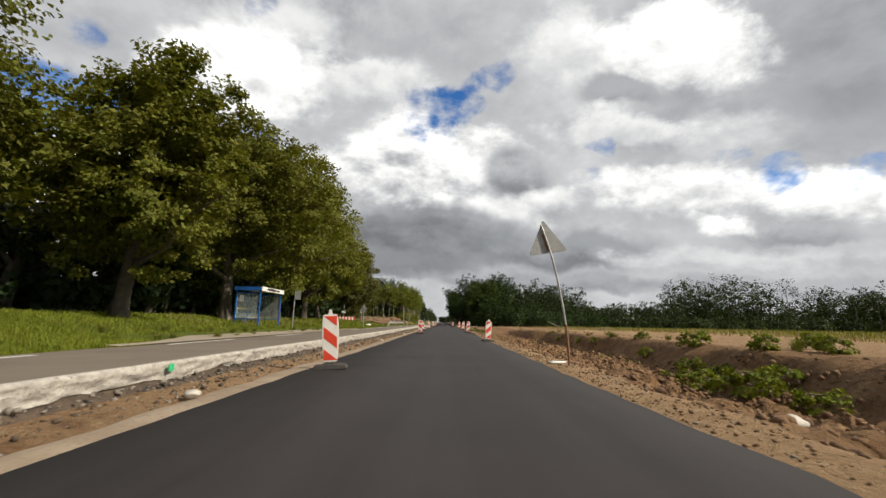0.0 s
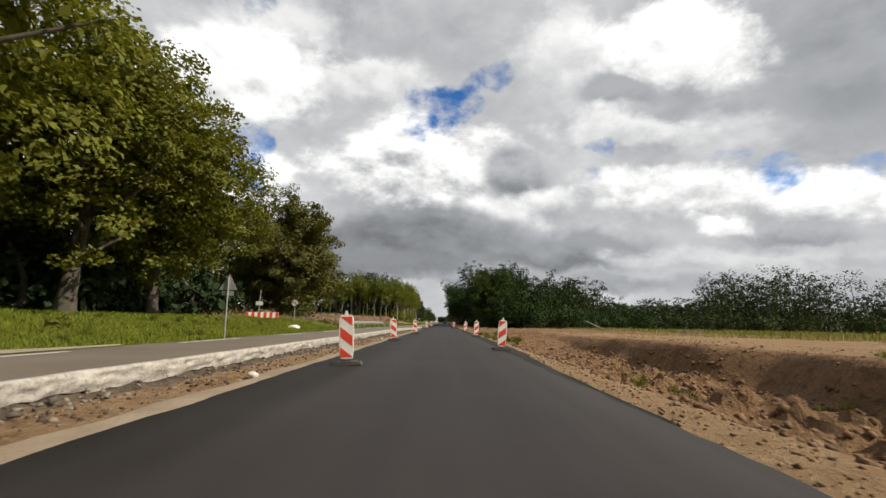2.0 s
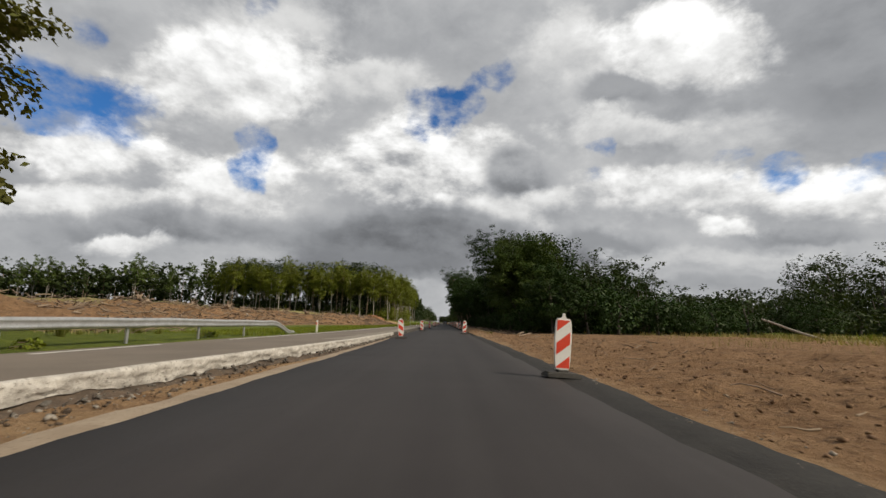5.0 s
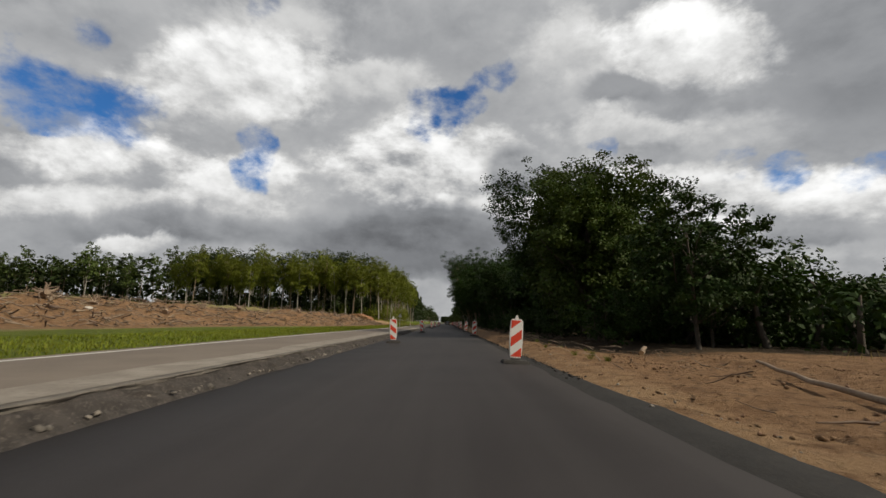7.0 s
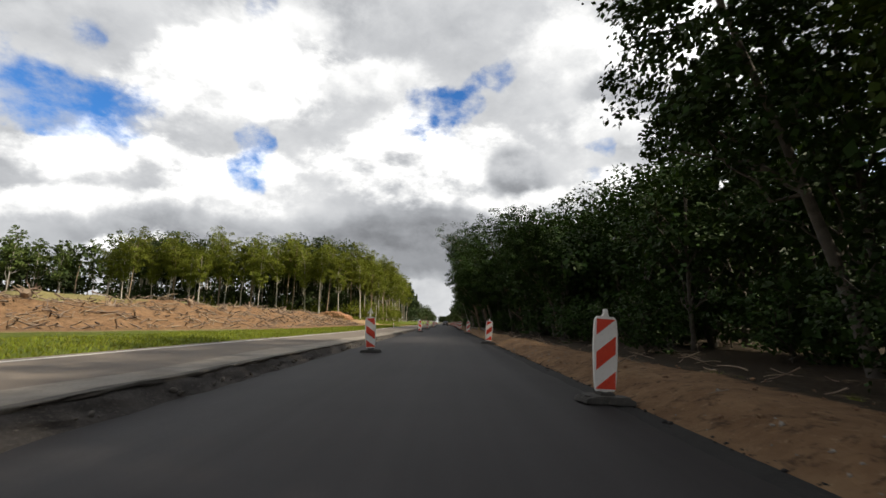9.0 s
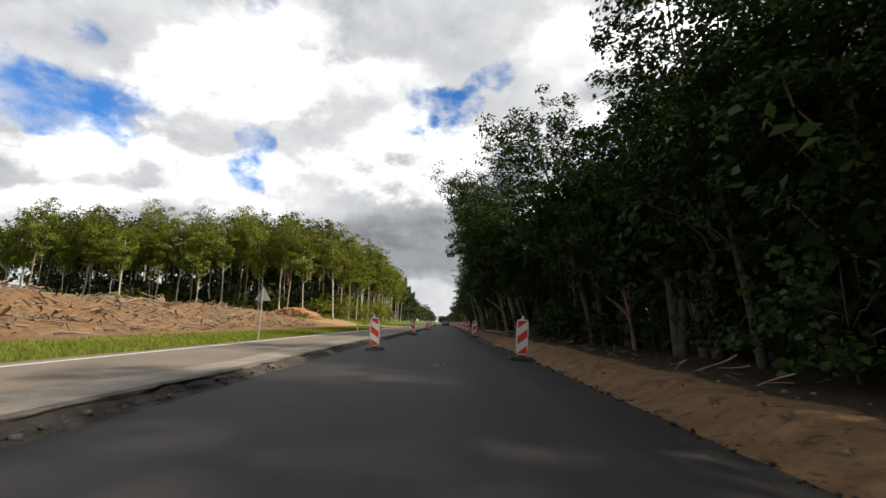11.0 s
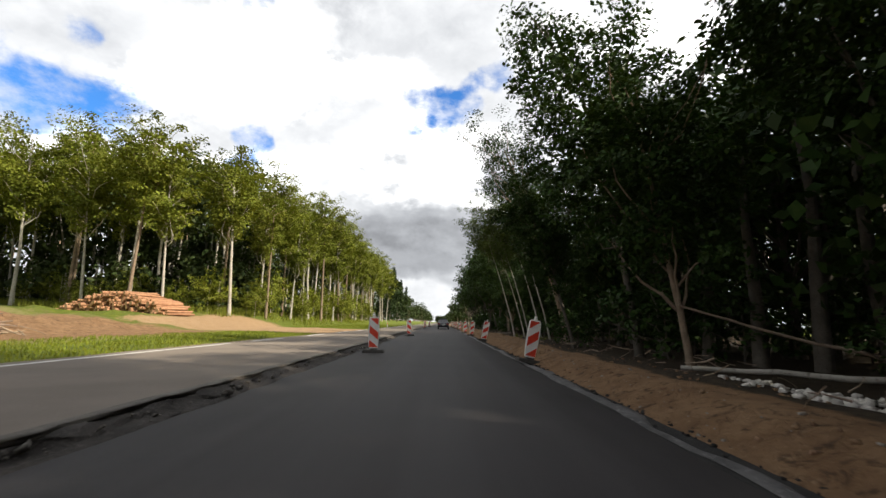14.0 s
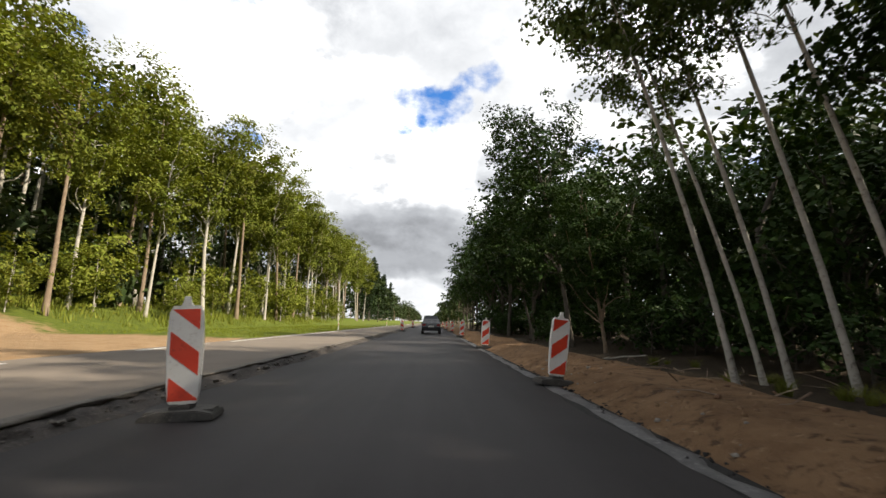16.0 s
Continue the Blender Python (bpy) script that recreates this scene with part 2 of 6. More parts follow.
M_gravel = material("dark_gravel", [(0.105, 0.095, 0.082), (0.165, 0.148, 0.128), (0.07, 0.062, 0.054)], 3.0, 0.93, 0.9, 0.03, fine_scale=26)
M_milled = material("milled_gravel", [(0.21, 0.185, 0.155), (0.30, 0.27, 0.23), (0.16, 0.14, 0.12)], 1.5, 0.93, 0.6, 0.01, fine_scale=22)
M_course = material("rough_asphalt_course", [(0.010, 0.0095, 0.009), (0.019, 0.018, 0.017), (0.05, 0.045, 0.040)], 2.0, 0.92, 1.0, 0.03, fine_scale=24)
M_slurry = material("grey_slurry", [(0.040, 0.038, 0.037), (0.125, 0.120, 0.120), (0.26, 0.25, 0.25)], 1.6, 0.6, 1.0, 0.03, fine_scale=12)
M_tar = material("tarry_rubble", [(0.030, 0.026, 0.023), (0.060, 0.052, 0.046), (0.115, 0.10, 0.088)], 3.0, 0.92, 1.0, 0.05, fine_scale=24)
M_bay = material("dusty_paving", [(0.30, 0.255, 0.195), (0.37, 0.32, 0.25), (0.24, 0.20, 0.155)], 0.8, 0.93, 0.4, 0.008, fine_scale=30)
M_rust = material("rusty_pole", [(0.22, 0.11, 0.06), (0.30, 0.17, 0.10), (0.14, 0.07, 0.045)], 6.0, 0.9, 0.4, 0.003)
M_sand = material("sand_margin", [(0.27, 0.205, 0.145), (0.36, 0.29, 0.215), (0.19, 0.14, 0.10)], 1.2, 0.95, 0.7, 0.02, fine_scale=20)
M_clod = material("soil_clods", [(0.165, 0.098, 0.053), (0.255, 0.155, 0.086), (0.105, 0.063, 0.036)], 2.0, 0.95, 0.8, 0.02, spread=0.3)
M_stone = material("pale_stone", [(0.50, 0.47, 0.42), (0.62, 0.58, 0.52), (0.36, 0.33, 0.29)], 5.0, 0.85, 0.4, 0.01, spread=0.3)
M_line = material("worn_road_paint", [(0.55, 0.54, 0.51), (0.68, 0.67, 0.64), (0.30, 0.28, 0.26)], 3.0, 0.8, 0.2, 0.003, fine_scale=14)
M_white = material("white_reflective_plastic", [(0.80, 0.78, 0.74), (0.86, 0.85, 0.81), (0.70, 0.67, 0.62)], 2.5, 0.5, 0.1, 0.002, fine_scale=20)
M_red = material("red_reflective_sheet", [(0.70, 0.060, 0.028), (0.78, 0.085, 0.040), (0.58, 0.055, 0.03)], 2.5, 0.45, 0.05, 0.001, fine_scale=20)
M_rubber = material("grey_recycled_rubber", [(0.055, 0.052, 0.048), (0.090, 0.085, 0.078), (0.15, 0.137, 0.12)], 4.0, 0.9, 0.6, 0.008, fine_scale=40)
M_steel = material("galvanised_steel", [(0.42, 0.43, 0.43), (0.55, 0.56, 0.56), (0.34, 0.34, 0.34)], 3.0, 0.5, 0.1, 0.002, metal=0.7)
M_signback = material("weathered_sign_back", [(0.33, 0.34, 0.34), (0.43, 0.44, 0.44), (0.26, 0.26, 0.26)], 3.0, 0.55, 0.1, 0.002, metal=0.4)
M_blue = material("blue_enamel", [(0.020, 0.115, 0.42), (0.030, 0.145, 0.50), (0.02, 0.08, 0.30)], 3.0, 0.4, 0.05, 0.001)
M_black = material("black_paint", [(0.012, 0.012, 0.013), (0.022, 0.022, 0.023)], 4.0, 0.5, 0.05, 0.001)
M_cut = material("fresh_cut_wood", [(0.50, 0.30, 0.14), (0.62, 0.42, 0.22), (0.40, 0.21, 0.09)], 5.0, 0.85, 0.3, 0.005, spread=0.3)
M_pine = material("reddish_pine_bark", [(0.26, 0.13, 0.07), (0.36, 0.20, 0.11), (0.16, 0.085, 0.05)], 3.0, 0.92, 0.8, 0.02, spread=0.4)
M_brush = material("grey_brushwood", [(0.22, 0.16, 0.11), (0.33, 0.26, 0.19), (0.14, 0.10, 0.07)], 2.0, 0.92, 0.6, 0.02, spread=0.6)
M_carpaint = material("black_car_paint", [(0.010, 0.011, 0.013), (0.014, 0.015, 0.017)], 2.0, 0.22, 0, 0.001, coat=0.6)
M_carglass = material("dark_car_glass", [(0.02, 0.024, 0.028), (0.03, 0.034, 0.04)], 2.0, 0.06, 0, 0.001, spec=0.6)
M_lamp = material("red_lamp_plastic", [(0.28, 0.012, 0.010), (0.36, 0.018, 0.014)], 6.0, 0.25, 0, 0.001)
M_yellow = material("yellow_paint", [(0.62, 0.46, 0.03), (0.72, 0.55, 0.05)], 4.0, 0.5, 0, 0.001)
M_orange = material("faded_orange_plastic", [(0.62, 0.20, 0.05), (0.70, 0.27, 0.08)], 6.0, 0.5, 0.1, 0.002)
M_green = material("green_marking_spray", [(0.02, 0.42, 0.16), (0.05, 0.50, 0.22)], 8.0, 0.8, 0, 0.001)


def glass_material():
    m = bpy.data.materials.new("shelter_glass")
    m.use_nodes = True
    g = Nodes(m.node_tree)
    p = g.n("ShaderNodeBsdfPrincipled")
    p.inputs["Base Color"].default_value = (0.80, 0.88, 0.88, 1)
    p.inputs["Roughness"].default_value = 0.05
    p.inputs["Transmission Weight"].default_value = 0.92
    p.inputs["IOR"].default_value = 1.1
    g.put(g.n("ShaderNodeOutputMaterial").inputs[0], p.outputs[0])
    return m


M_glass = glass_material()


def ground_material():
    """One sheet: grass, sand and churned soil by the cover that the sheet carries, broken up by noise."""
    m = bpy.data.materials.new("ground_cover")
    m.use_nodes = True
    g = Nodes(m.node_tree)
    at = g.n("ShaderNodeTexCoord").outputs["Object"]
    cover = g.n("ShaderNodeSeparateColor")
    told = g.n("ShaderNodeAttribute")
    told.attribute_name = "cover"
    g.put(cover.inputs[0], told.outputs["Color"])
    n1, n2, n3, n4 = g.noise(at, 0.25, 5.0, 0.6), g.noise(at, 1.7, 6.0, 0.65), g.noise(at, 9.0, 6.0, 0.75), g.noise(at, 4.0, 6.0, 0.7, 0.6)
    dry = g.mix(g.smooth(n1, 0.35, 0.65), (0.20, 0.19, 0.075), (0.30, 0.25, 0.115))
    turf = g.mix(g.smooth(n2, 0.35, 0.7), (0.090, 0.118, 0.018), (0.145, 0.175, 0.026))
    sand = g.mix(g.smooth(n2, 0.3, 0.7), (0.40, 0.275, 0.160), (0.31, 0.200, 0.108))
    sand = g.mix(g.smooth(n3, 0.55, 0.75), sand, (0.48, 0.38, 0.26))
    soil = g.mix(g.smooth(n2, 0.3, 0.7), (0.200, 0.116, 0.061), (0.305, 0.188, 0.102))
    soil = g.mix(g.smooth(n4, 0.52, 0.66), soil, (0.098, 0.060, 0.035))
    soil = g.mix(g.smooth(n3, 0.56, 0.72), soil, (0.38, 0.26, 0.155))
    jitter = g.math("MULTIPLY", g.math("SUBTRACT", g.math("ADD", g.math("MULTIPLY", n2, 0.6), g.math("MULTIPLY", n1, 0.4)), 0.5), 1.4)

    def on(v):
        return g.smooth(g.math("ADD", v, jitter), 0.35, 0.65)

    c = g.mix(on(cover.outputs[0]), dry, turf)
    c = g.mix(on(cover.outputs[2]), c, soil)
    c = g.mix(on(cover.outputs[1]), c, sand)
    # shade under the trees, put into the ground colour as dark brown
    floor_ = g.n("ShaderNodeAttribute")
    floor_.attribute_name = "floor_shade"
    shaded_floor = g.mix(g.smooth(n3, 0.4, 0.65), (0.040, 0.030, 0.020), (0.075, 0.055, 0.034))
    c = g.mix(on(floor_.outputs["Fac"]), c, shaded_floor)
    p = g.n("ShaderNodeBsdfPrincipled")
    g.put(p.inputs["Base Color"], c)
    p.inputs["Roughness"].default_value = 0.95
    p.inputs["Specular IOR Level"].default_value = 0.15
    g.put(p.inputs["Normal"], g.bump(g.math("ADD", g.math("MULTIPLY", n4, 0.7), g.math("MULTIPLY", n3, 0.4)), 1.0, 0.22))
    g.put(g.n("ShaderNodeOutputMaterial").inputs[0], p.outputs[0])
    return m


M_ground = ground_material()


# ---------------------------------------------------------------- mesh helpers
def raw(name, verts, faces, mat, parent=None, smooth=False):
    me = bpy.data.meshes.new(name)
    me.from_pydata([tuple(v) for v in verts], [], [tuple(f) for f in faces])
    me.materials.append(mat)
    if smooth:
        me.shade_smooth()
    me.update()
    ob = new(name, me)
    ob.parent = parent
    return ob


def quick(name, verts, faces, mat, parent=None):
    """A mesh from numpy arrays; faces all of one size."""
    verts, faces = np.asarray(verts, np.float32), np.asarray(faces, np.int32)
    me = bpy.data.meshes.new(name)
    me.vertices.add(len(verts)), me.loops.add(faces.size), me.polygons.add(len(faces))
    me.vertices.foreach_set("co", verts.ravel())
    me.loops.foreach_set("vertex_index", faces.ravel())
    me.polygons.foreach_set("loop_start", np.arange(0, faces.size, faces.shape[1], dtype=np.int32))
    me.polygons.foreach_set("loop_total", np.full(len(faces), faces.shape[1], np.int32))
    me.materials.append(mat)
    me.update(calc_edges=True)
    ob = new(name, me)
    ob.parent = parent
    return ob


def part(name, bm, mat, parent=None, label="", smooth=False):
    me = bpy.data.meshes.new(name)
    bm.normal_update()
    bm.to_mesh(me)
    bm.free()
    me.materials.append(mat)
    if smooth:
        me.shade_smooth()
    ob = new(name, me)
    ob.parent = parent
    if label:
        ob["label"] = label
    return ob


def box(sx, sy, sz, at=(0, 0, 0), bevel=0.0, rot=(0, 0, 0), bm=None):
    """A box about at, added to bm or new."""
    b = bmesh.new()
    bmesh.ops.create_cube(b, size=1)
    bmesh.ops.scale(b, vec=(sx, sy, sz), verts=b.verts)
    if bevel:
        bmesh.ops.bevel(b, geom=b.edges[:], offset=bevel, segments=2, affect="EDGES", clamp_overlap=True)
    bmesh.ops.transform(b, matrix=pose(*at, *rot), verts=b.verts)
    return joined(bm, b)


def joined(bm, b):
    if bm is None:
        return b
    me = bpy.data.meshes.new("joint")
    b.to_mesh(me)
    b.free()
    bm.from_mesh(me)
    bpy.data.meshes.remove(me)
    return bm


def rod(p, q, r, r2=None, sides=10, bm=None):
    """A round bar from p to q."""
    p, q = Vector(p), Vector(q)
    b = bmesh.new()
    bmesh.ops.create_cone(b, cap_ends=True, segments=sides, radius1=r, radius2=r if r2 is None else r2, depth=(q - p).length)
    m = Matrix.Translation((p + q) / 2) @ (q - p).to_track_quat("Z", "Y").to_matrix().to_4x4()
    bmesh.ops.transform(b, matrix=m, verts=b.verts)
    return joined(bm, b)


def prism(outline, depth, axis="y", at=(0, 0, 0), bevel=0.0):
    """An outline of (across, up) pushed out to a depth along y."""
    b = bmesh.new()
    front = [b.verts.new((x, -depth / 2, z)) for x, z in outline]
    face = b.faces.new(front)
    out = bmesh.ops.extrude_face_region(b, geom=[face])
    bmesh.ops.translate(b, vec=(0, depth, 0), verts=[v for v in out["geom"] if isinstance(v, bmesh.types.BMVert)])
    bmesh.ops.recalc_face_normals(b, faces=b.faces[:])
    if bevel:
        bmesh.ops.bevel(b, geom=b.edges[:], offset=bevel, segments=2, affect="EDGES", clamp_overlap=True)
    bmesh.ops.translate(b, vec=at, verts=b.verts)
    return b


def thing(name, at, label, category, group="", turn=0.0):
    e = new(name)
    e.matrix_basis = pose(*at, 0, 0, turn)
    return tagged(e, label, category, group)


def step(v, a, b):
    t = np.clip((np.asarray(v, float) - a) / (b - a), 0, 1)
    return t * t * (3 - 2 * t)


# smooth value noise on numpy arrays
LATTICE = np.random.RandomState(5).rand(256, 256)


def wave(x, y, size):
    x, y = np.asarray(x, float) / size, np.asarray(y, float) / size
    i, j = np.floor(x).astype(int), np.floor(y).astype(int)
    u, v = x - i, y - j
    u, v = u * u * (3 - 2 * u), v * v * (3 - 2 * v)

    def at(a, b):
        return LATTICE[a % 256, b % 256]

    return (at(i, j) * (1 - u) + at(i + 1, j) * u) * (1 - v) + (at(i, j + 1) * (1 - u) + at(i + 1, j + 1) * u) * v - 0.5


# ---------------------------------------------------------------- the lie of the land
ROAD_L, ROAD_R = -3.7, 2.35           # edges of the new carriageway
LINE_X, OLD_L = -8.0, -8.5            # paint line and far edge of the old carriageway


def old_edge(y):
    """Across: the broken near edge of the old carriageway."""
    return -5.0 + 1.05 * step(y, 76, 100) + 0.35 * step(y, 192, 205) + 0.40 * step(y, 208, 224) - 0.26 * step(y, 240, 254)


def road_left(y):
    """Across: the left edge of the new asphalt."""
    s = float(step(y, 98, 114))
    return (ROAD_L + 0.26) * (1 - s) + (float(old_edge(y)) + 0.24) * s


def old_top(y):
    """Height of the old carriageway over the new one."""
    return 0.36 - 0.09 * step(y, 80, 120) - 0.11 * step(y, 135, 190)


def bank_right(x, y):
    """Right of the road: a trench with churned banks at first, then a sandy berm before the wood."""
    dig = step(y, -40, 0) * (1 - step(y, 52, 75))
    edge_ = 9.0 + 1.1 * wave(x, y, 5.0) + 0.7 * wave(x, y, 1.7)
    trench = -0.62 * step(x, 3.2, 5.6) * (1 - step(x, edge_ - 0.9, edge_ + 0.5)) * dig
    plateau = 0.47 * step(x, edge_ - 1.0, edge_ + 0.7) * dig + 0.25 * step(x, 3.5, 12) * (1 - dig)
    wood = step(y, 112, 135)
    ruts = 0
    for at_, deep_ in ((7.6, 0.10), (10.2, 0.14), (13.5, 0.12)):
        line_ = at_ + 1.1 * wave(y * 0.25, at_, 2.0)
        ruts = ruts - deep_ * step(x, line_, line_ + 0.25) * (1 - step(x, line_ + 0.5, line_ + 2.0)) * step(y, 84, 92) * (1 - step(y, 122, 130))
    berm = ruts + wood * (0.28 * step(x, 2.6, 3.6) * (1 - step(x, 4.2, 6.5)) - 0.30 * step(x, 4.5, 9))
    return trench + plateau + berm


def land(x, y):
    """Height of the ground sheet."""
    x, y = np.asarray(x, float), np.asarray(y, float)
    z = np.full(np.broadcast(x, y).shape, -0.10)
    right = step(x, 2.2, 3.0)
    clods = wave(x, y, 0.75) * 0.22 + wave(x + 9, y, 0.4) * 0.16 + wave(x, y + 5, 2.6) * 0.26
    lumpy = (np.abs(wave(x, y, 0.8)) * 0.5 + np.abs(wave(x + 31, y, 0.42)) * 0.34 + np.abs(wave(x, y + 17, 0.24)) * 0.20 - 0.16) * (1 - 0.8 * step(y, 48, 62)) * (1 - step(y, 70, 95)) * step(x, 3.3, 4.4) * (1 - step(x, 7.4, 8.8))
    clods = clods * (1 - 0.5 * (1 - step(y, 70, 95))) + lumpy
    rough = step(x, 2.9, 4.6) * (1 - step(x, 26, 40)) * (1 - 0.80 * step(x, 7.6, 9.2) * (1 - step(y, 60, 85))) * (0.45 + 0.55 * (1 - step(y, 100, 130)) + 0.5 * (1 - step(y, 50, 75)))
    z = z + right * (0.07 + bank_right(x, y) + clods * rough)
    z = z + (1 - right) * (0.085 + wave(x, y, 0.6) * 0.07) * (1 - step(x, -4.25, -3.9)) * step(x, -6, -5.5)
    shoulder = 1 - step(x, OLD_L - 0.9, OLD_L + 0.2)
    first = 1 - step(y, 78, 100)
    bank = 1.0 * step(-x, 9.5, 17) * first
    toe = 27 - 8 * step(y, 155, 190)
    rise = (-x - toe) / 8.0
    mound = np.clip(rise, 0, 1) ** 0.8 * (2.3 - 1.1 * step(y, 222, 245) + 0.6 * step(y, 262, 275)) + 0.5 * step(rise, 1, 5)
    clearing = (1 - first) * (0.10 * step(-x, 9, 16) + mound)
    heaps = (1 - first) * step(rise, -0.1, 0.5) * (1 - step(rise, 1.6, 3.0)) * (1 - step(y, 252, 262)) * (wave(x, y, 3.1) * 1.0 + wave(x, y, 1.1) * 0.7)
    z = z + shoulder * (old_top(y) + 0.05 + bank + clearing + heaps + wave(x, y, 1.5) * 0.08)
    far = step(np.abs(x), 60, 400)
    return z + far * (1.5 + wave(x, y, 120) * 3)


xs = np.unique(np.concatenate([np.arange(-14, -3, 0.45), np.arange(-3, 3, 1.0), np.arange(2.2, 15, 0.34), np.arange(3.2, 11.0, 0.19), np.arange(-36, -14, 0.8), np.arange(16, 40, 0.8), np.arange(-80, -36, 2.5), np.arange(40, 90, 3), np.array([-3500, -1800, -900, -500, -300, -200, -150, -110, 110, 150, 200, 300, 500, 900, 1800, 3500.0])]).round(2))
ys = np.unique(np.concatenate([np.arange(-12, 1, 0.45), np.arange(74, 90, 0.45), np.arange(1, 74, 0.24), np.arange(90, 270, 1.0), np.arange(270, 420, 3), np.array([-3000, -1200, -500, -200, -100, -60, -40, -30, -20, 450, 500, 600, 800, 1200, 2000, 3000, 4500.0])]).round(3))
X, Y = np.meshgrid(xs, ys)
Z = land(X, Y)
nx, ny = len(xs), len(ys)
idx = np.arange(nx * ny).reshape(ny, nx)
quads = np.stack([idx[:-1, :-1], idx[:-1, 1:], idx[1:, 1:], idx[1:, :-1]], -1).reshape(-1, 4)
ground = quick("ground", np.stack([X, Y, Z], -1).reshape(-1, 3), quads, M_ground)
ground.data.shade_smooth()
# the churned soil keeps its broken facets
mid_x, mid_y = (X[:-1, :-1] + X[1:, 1:]) / 2, (Y[:-1, :-1] + Y[1:, 1:]) / 2
ground.data.polygons.foreach_set("use_smooth", ~((mid_x > 3.6) & (mid_x < 11) & (mid_y < 80) & (mid_y > -12)).ravel())
first = 1 - step(Y, 80, 98)
toe = 27 - 8 * step(Y, 155, 190)
track = step(Y, 251, 255) * (1 - step(Y, 270, 276)) * (1 - step(-X, 23, 29)) * step(-X, 8.6, 9.2)
grass = np.where(X < 0, step(-X, 8.9, 9.6) * (first * (1 - step(-X, 15, 19) * 0.6) + (1 - first) * (1 - step(-X, toe - 9, toe - 3) * 0.75) + step(Y, 240, 262) * 0.6), 0.10 + 0.32 * step(X, 30, 45) + 0.3 * step(Y, 150, 165) * step(X, 6, 8))
sand = np.where(X < 0, 0.9 * track + 0.52 * step(X, -6.2, -5.2), (1 - step(X, 3.2 + 0.5 * step(Y, 90, 120), 4.3 + 1.0 * step(Y, 90, 120))) * (0.95 - 0.45 * step(Y, 55, 80)) * (1 - 0.3 * step(Y, 118, 130) - 0.32 * step(Y, 200, 228)) + 0.62 * step(X, 9.2, 10.6) * (1 - step(X, 24, 32)) * (1 - step(Y, 70, 100)))
soil = np.where(X < 0, (1 - first) * step(-X, toe - 7, toe - 2) * (1 - step(-X, toe + 5, toe + 12)) * (1 - step(Y, 245, 258)) * 0.95 + step(-X, 16, 20) * first * 0.75 + 0.95 * step(X, -6.2, -5.2), step(X, 1.6, 2.0) * (1 - step(X, 24, 34)) * 0.95)
layer = ground.data.color_attributes.new("cover", "FLOAT_COLOR", "POINT")
layer.data.foreach_set("color", np.stack([grass, sand, soil, np.ones_like(X)], -1).astype(np.float32).ravel())
# where painted tree shade darkens the ground: right wood, behind lindens, beech forest
blur = wave(X, Y, 9) * 12 + wave(X, Y, 3.5) * 5
floor_shade = step(Y + blur * 0.4, 124, 134) * step(X + blur * 0.06, 4.0 - 0.35 * step(Y, 160, 180) - 0.25 * step(Y, 200, 210) + 1.1 * step(Y, 234, 244), 5.4 - 0.7 * step(Y, 160, 180) - 0.3 * step(Y, 200, 210) + 1.4 * step(Y, 234, 244)) * (1 - step(X + blur, 48, 66)) + step(-X + blur * 0.1, 17.5, 20) * (1 - step(-X + blur, 52, 70)) * first * step(Y + blur, -40, -20) + step(Y + blur * 0.3, 268, 276) * step(-X + blur * 0.3, 24, 30) * 0.85
layer = ground.data.attributes.new("floor_shade", "FLOAT", "POINT")
layer.data.foreach_set("value", floor_shade.astype(np.float32).ravel())
tagged(ground, "churned sandy soil, dry grass and green verge beside the road", "ground", kind="structure")


def ribbon(name, sections, mat, closed=False):
    """A strip through cross sections: rows of points, one row a station along the road."""
    n, k = len(sections), len(sections[0])
    v = np.array(sections, float).reshape(-1, 3)
    i = np.arange(n * k).reshape(n, k)
    f = np.stack([i[:-1, :-1], i[:-1, 1:], i[1:, 1:], i[1:, :-1]], -1).reshape(-1, 4)
    return quick(name, v, f, mat)


def jag(y, size, amount):
    return float(wave(y, 3.7 * size, size)) * 2 * amount


stations = list(np.arange(-12, 300, 0.35)) + list(range(300, 800, 8)) + [900, 1200, 2000, 3000]
rows = []
for y in stations:
    le, re = road_left(y) + jag(y, 1.1, 0.05) + jag(y, 0.4, 0.03), ROAD_R + 0.12 * float(1 - step(y, 36, 50)) + jag(y + 40, 1.3, 0.06) + jag(y + 9, 0.4, 0.04)
    rows.append([(le - 0.06, y, -0.08), (le, y, 0.0), (-1.8, y, 0.012), (0, y, 0.012), (1.4, y, 0.004), (re, y, -0.012), (re + 0.10, y, -0.09)])
road = ribbon("road", rows, M_asphalt)
tagged(road, "fresh black asphalt carriageway with ragged edges", "road", kind="structure")

rows = []
for y in stations:
    e, t = float(old_edge(y)), float(old_top(y))
    rows.append([(OLD_L - 0.3 + jag(y, 2.0, 0.12), y, t - 0.03), (LINE_X, y, t), (-6.5, y, t + 0.01), (e - 0.03 + jag(y, 0.9, 0.035) + jag(y, 0.35, 0.03), y, t)])
old = ribbon("old_road", rows, M_oldroad)
tagged(old, "worn grey asphalt of the old carriageway", "road", kind="structure")

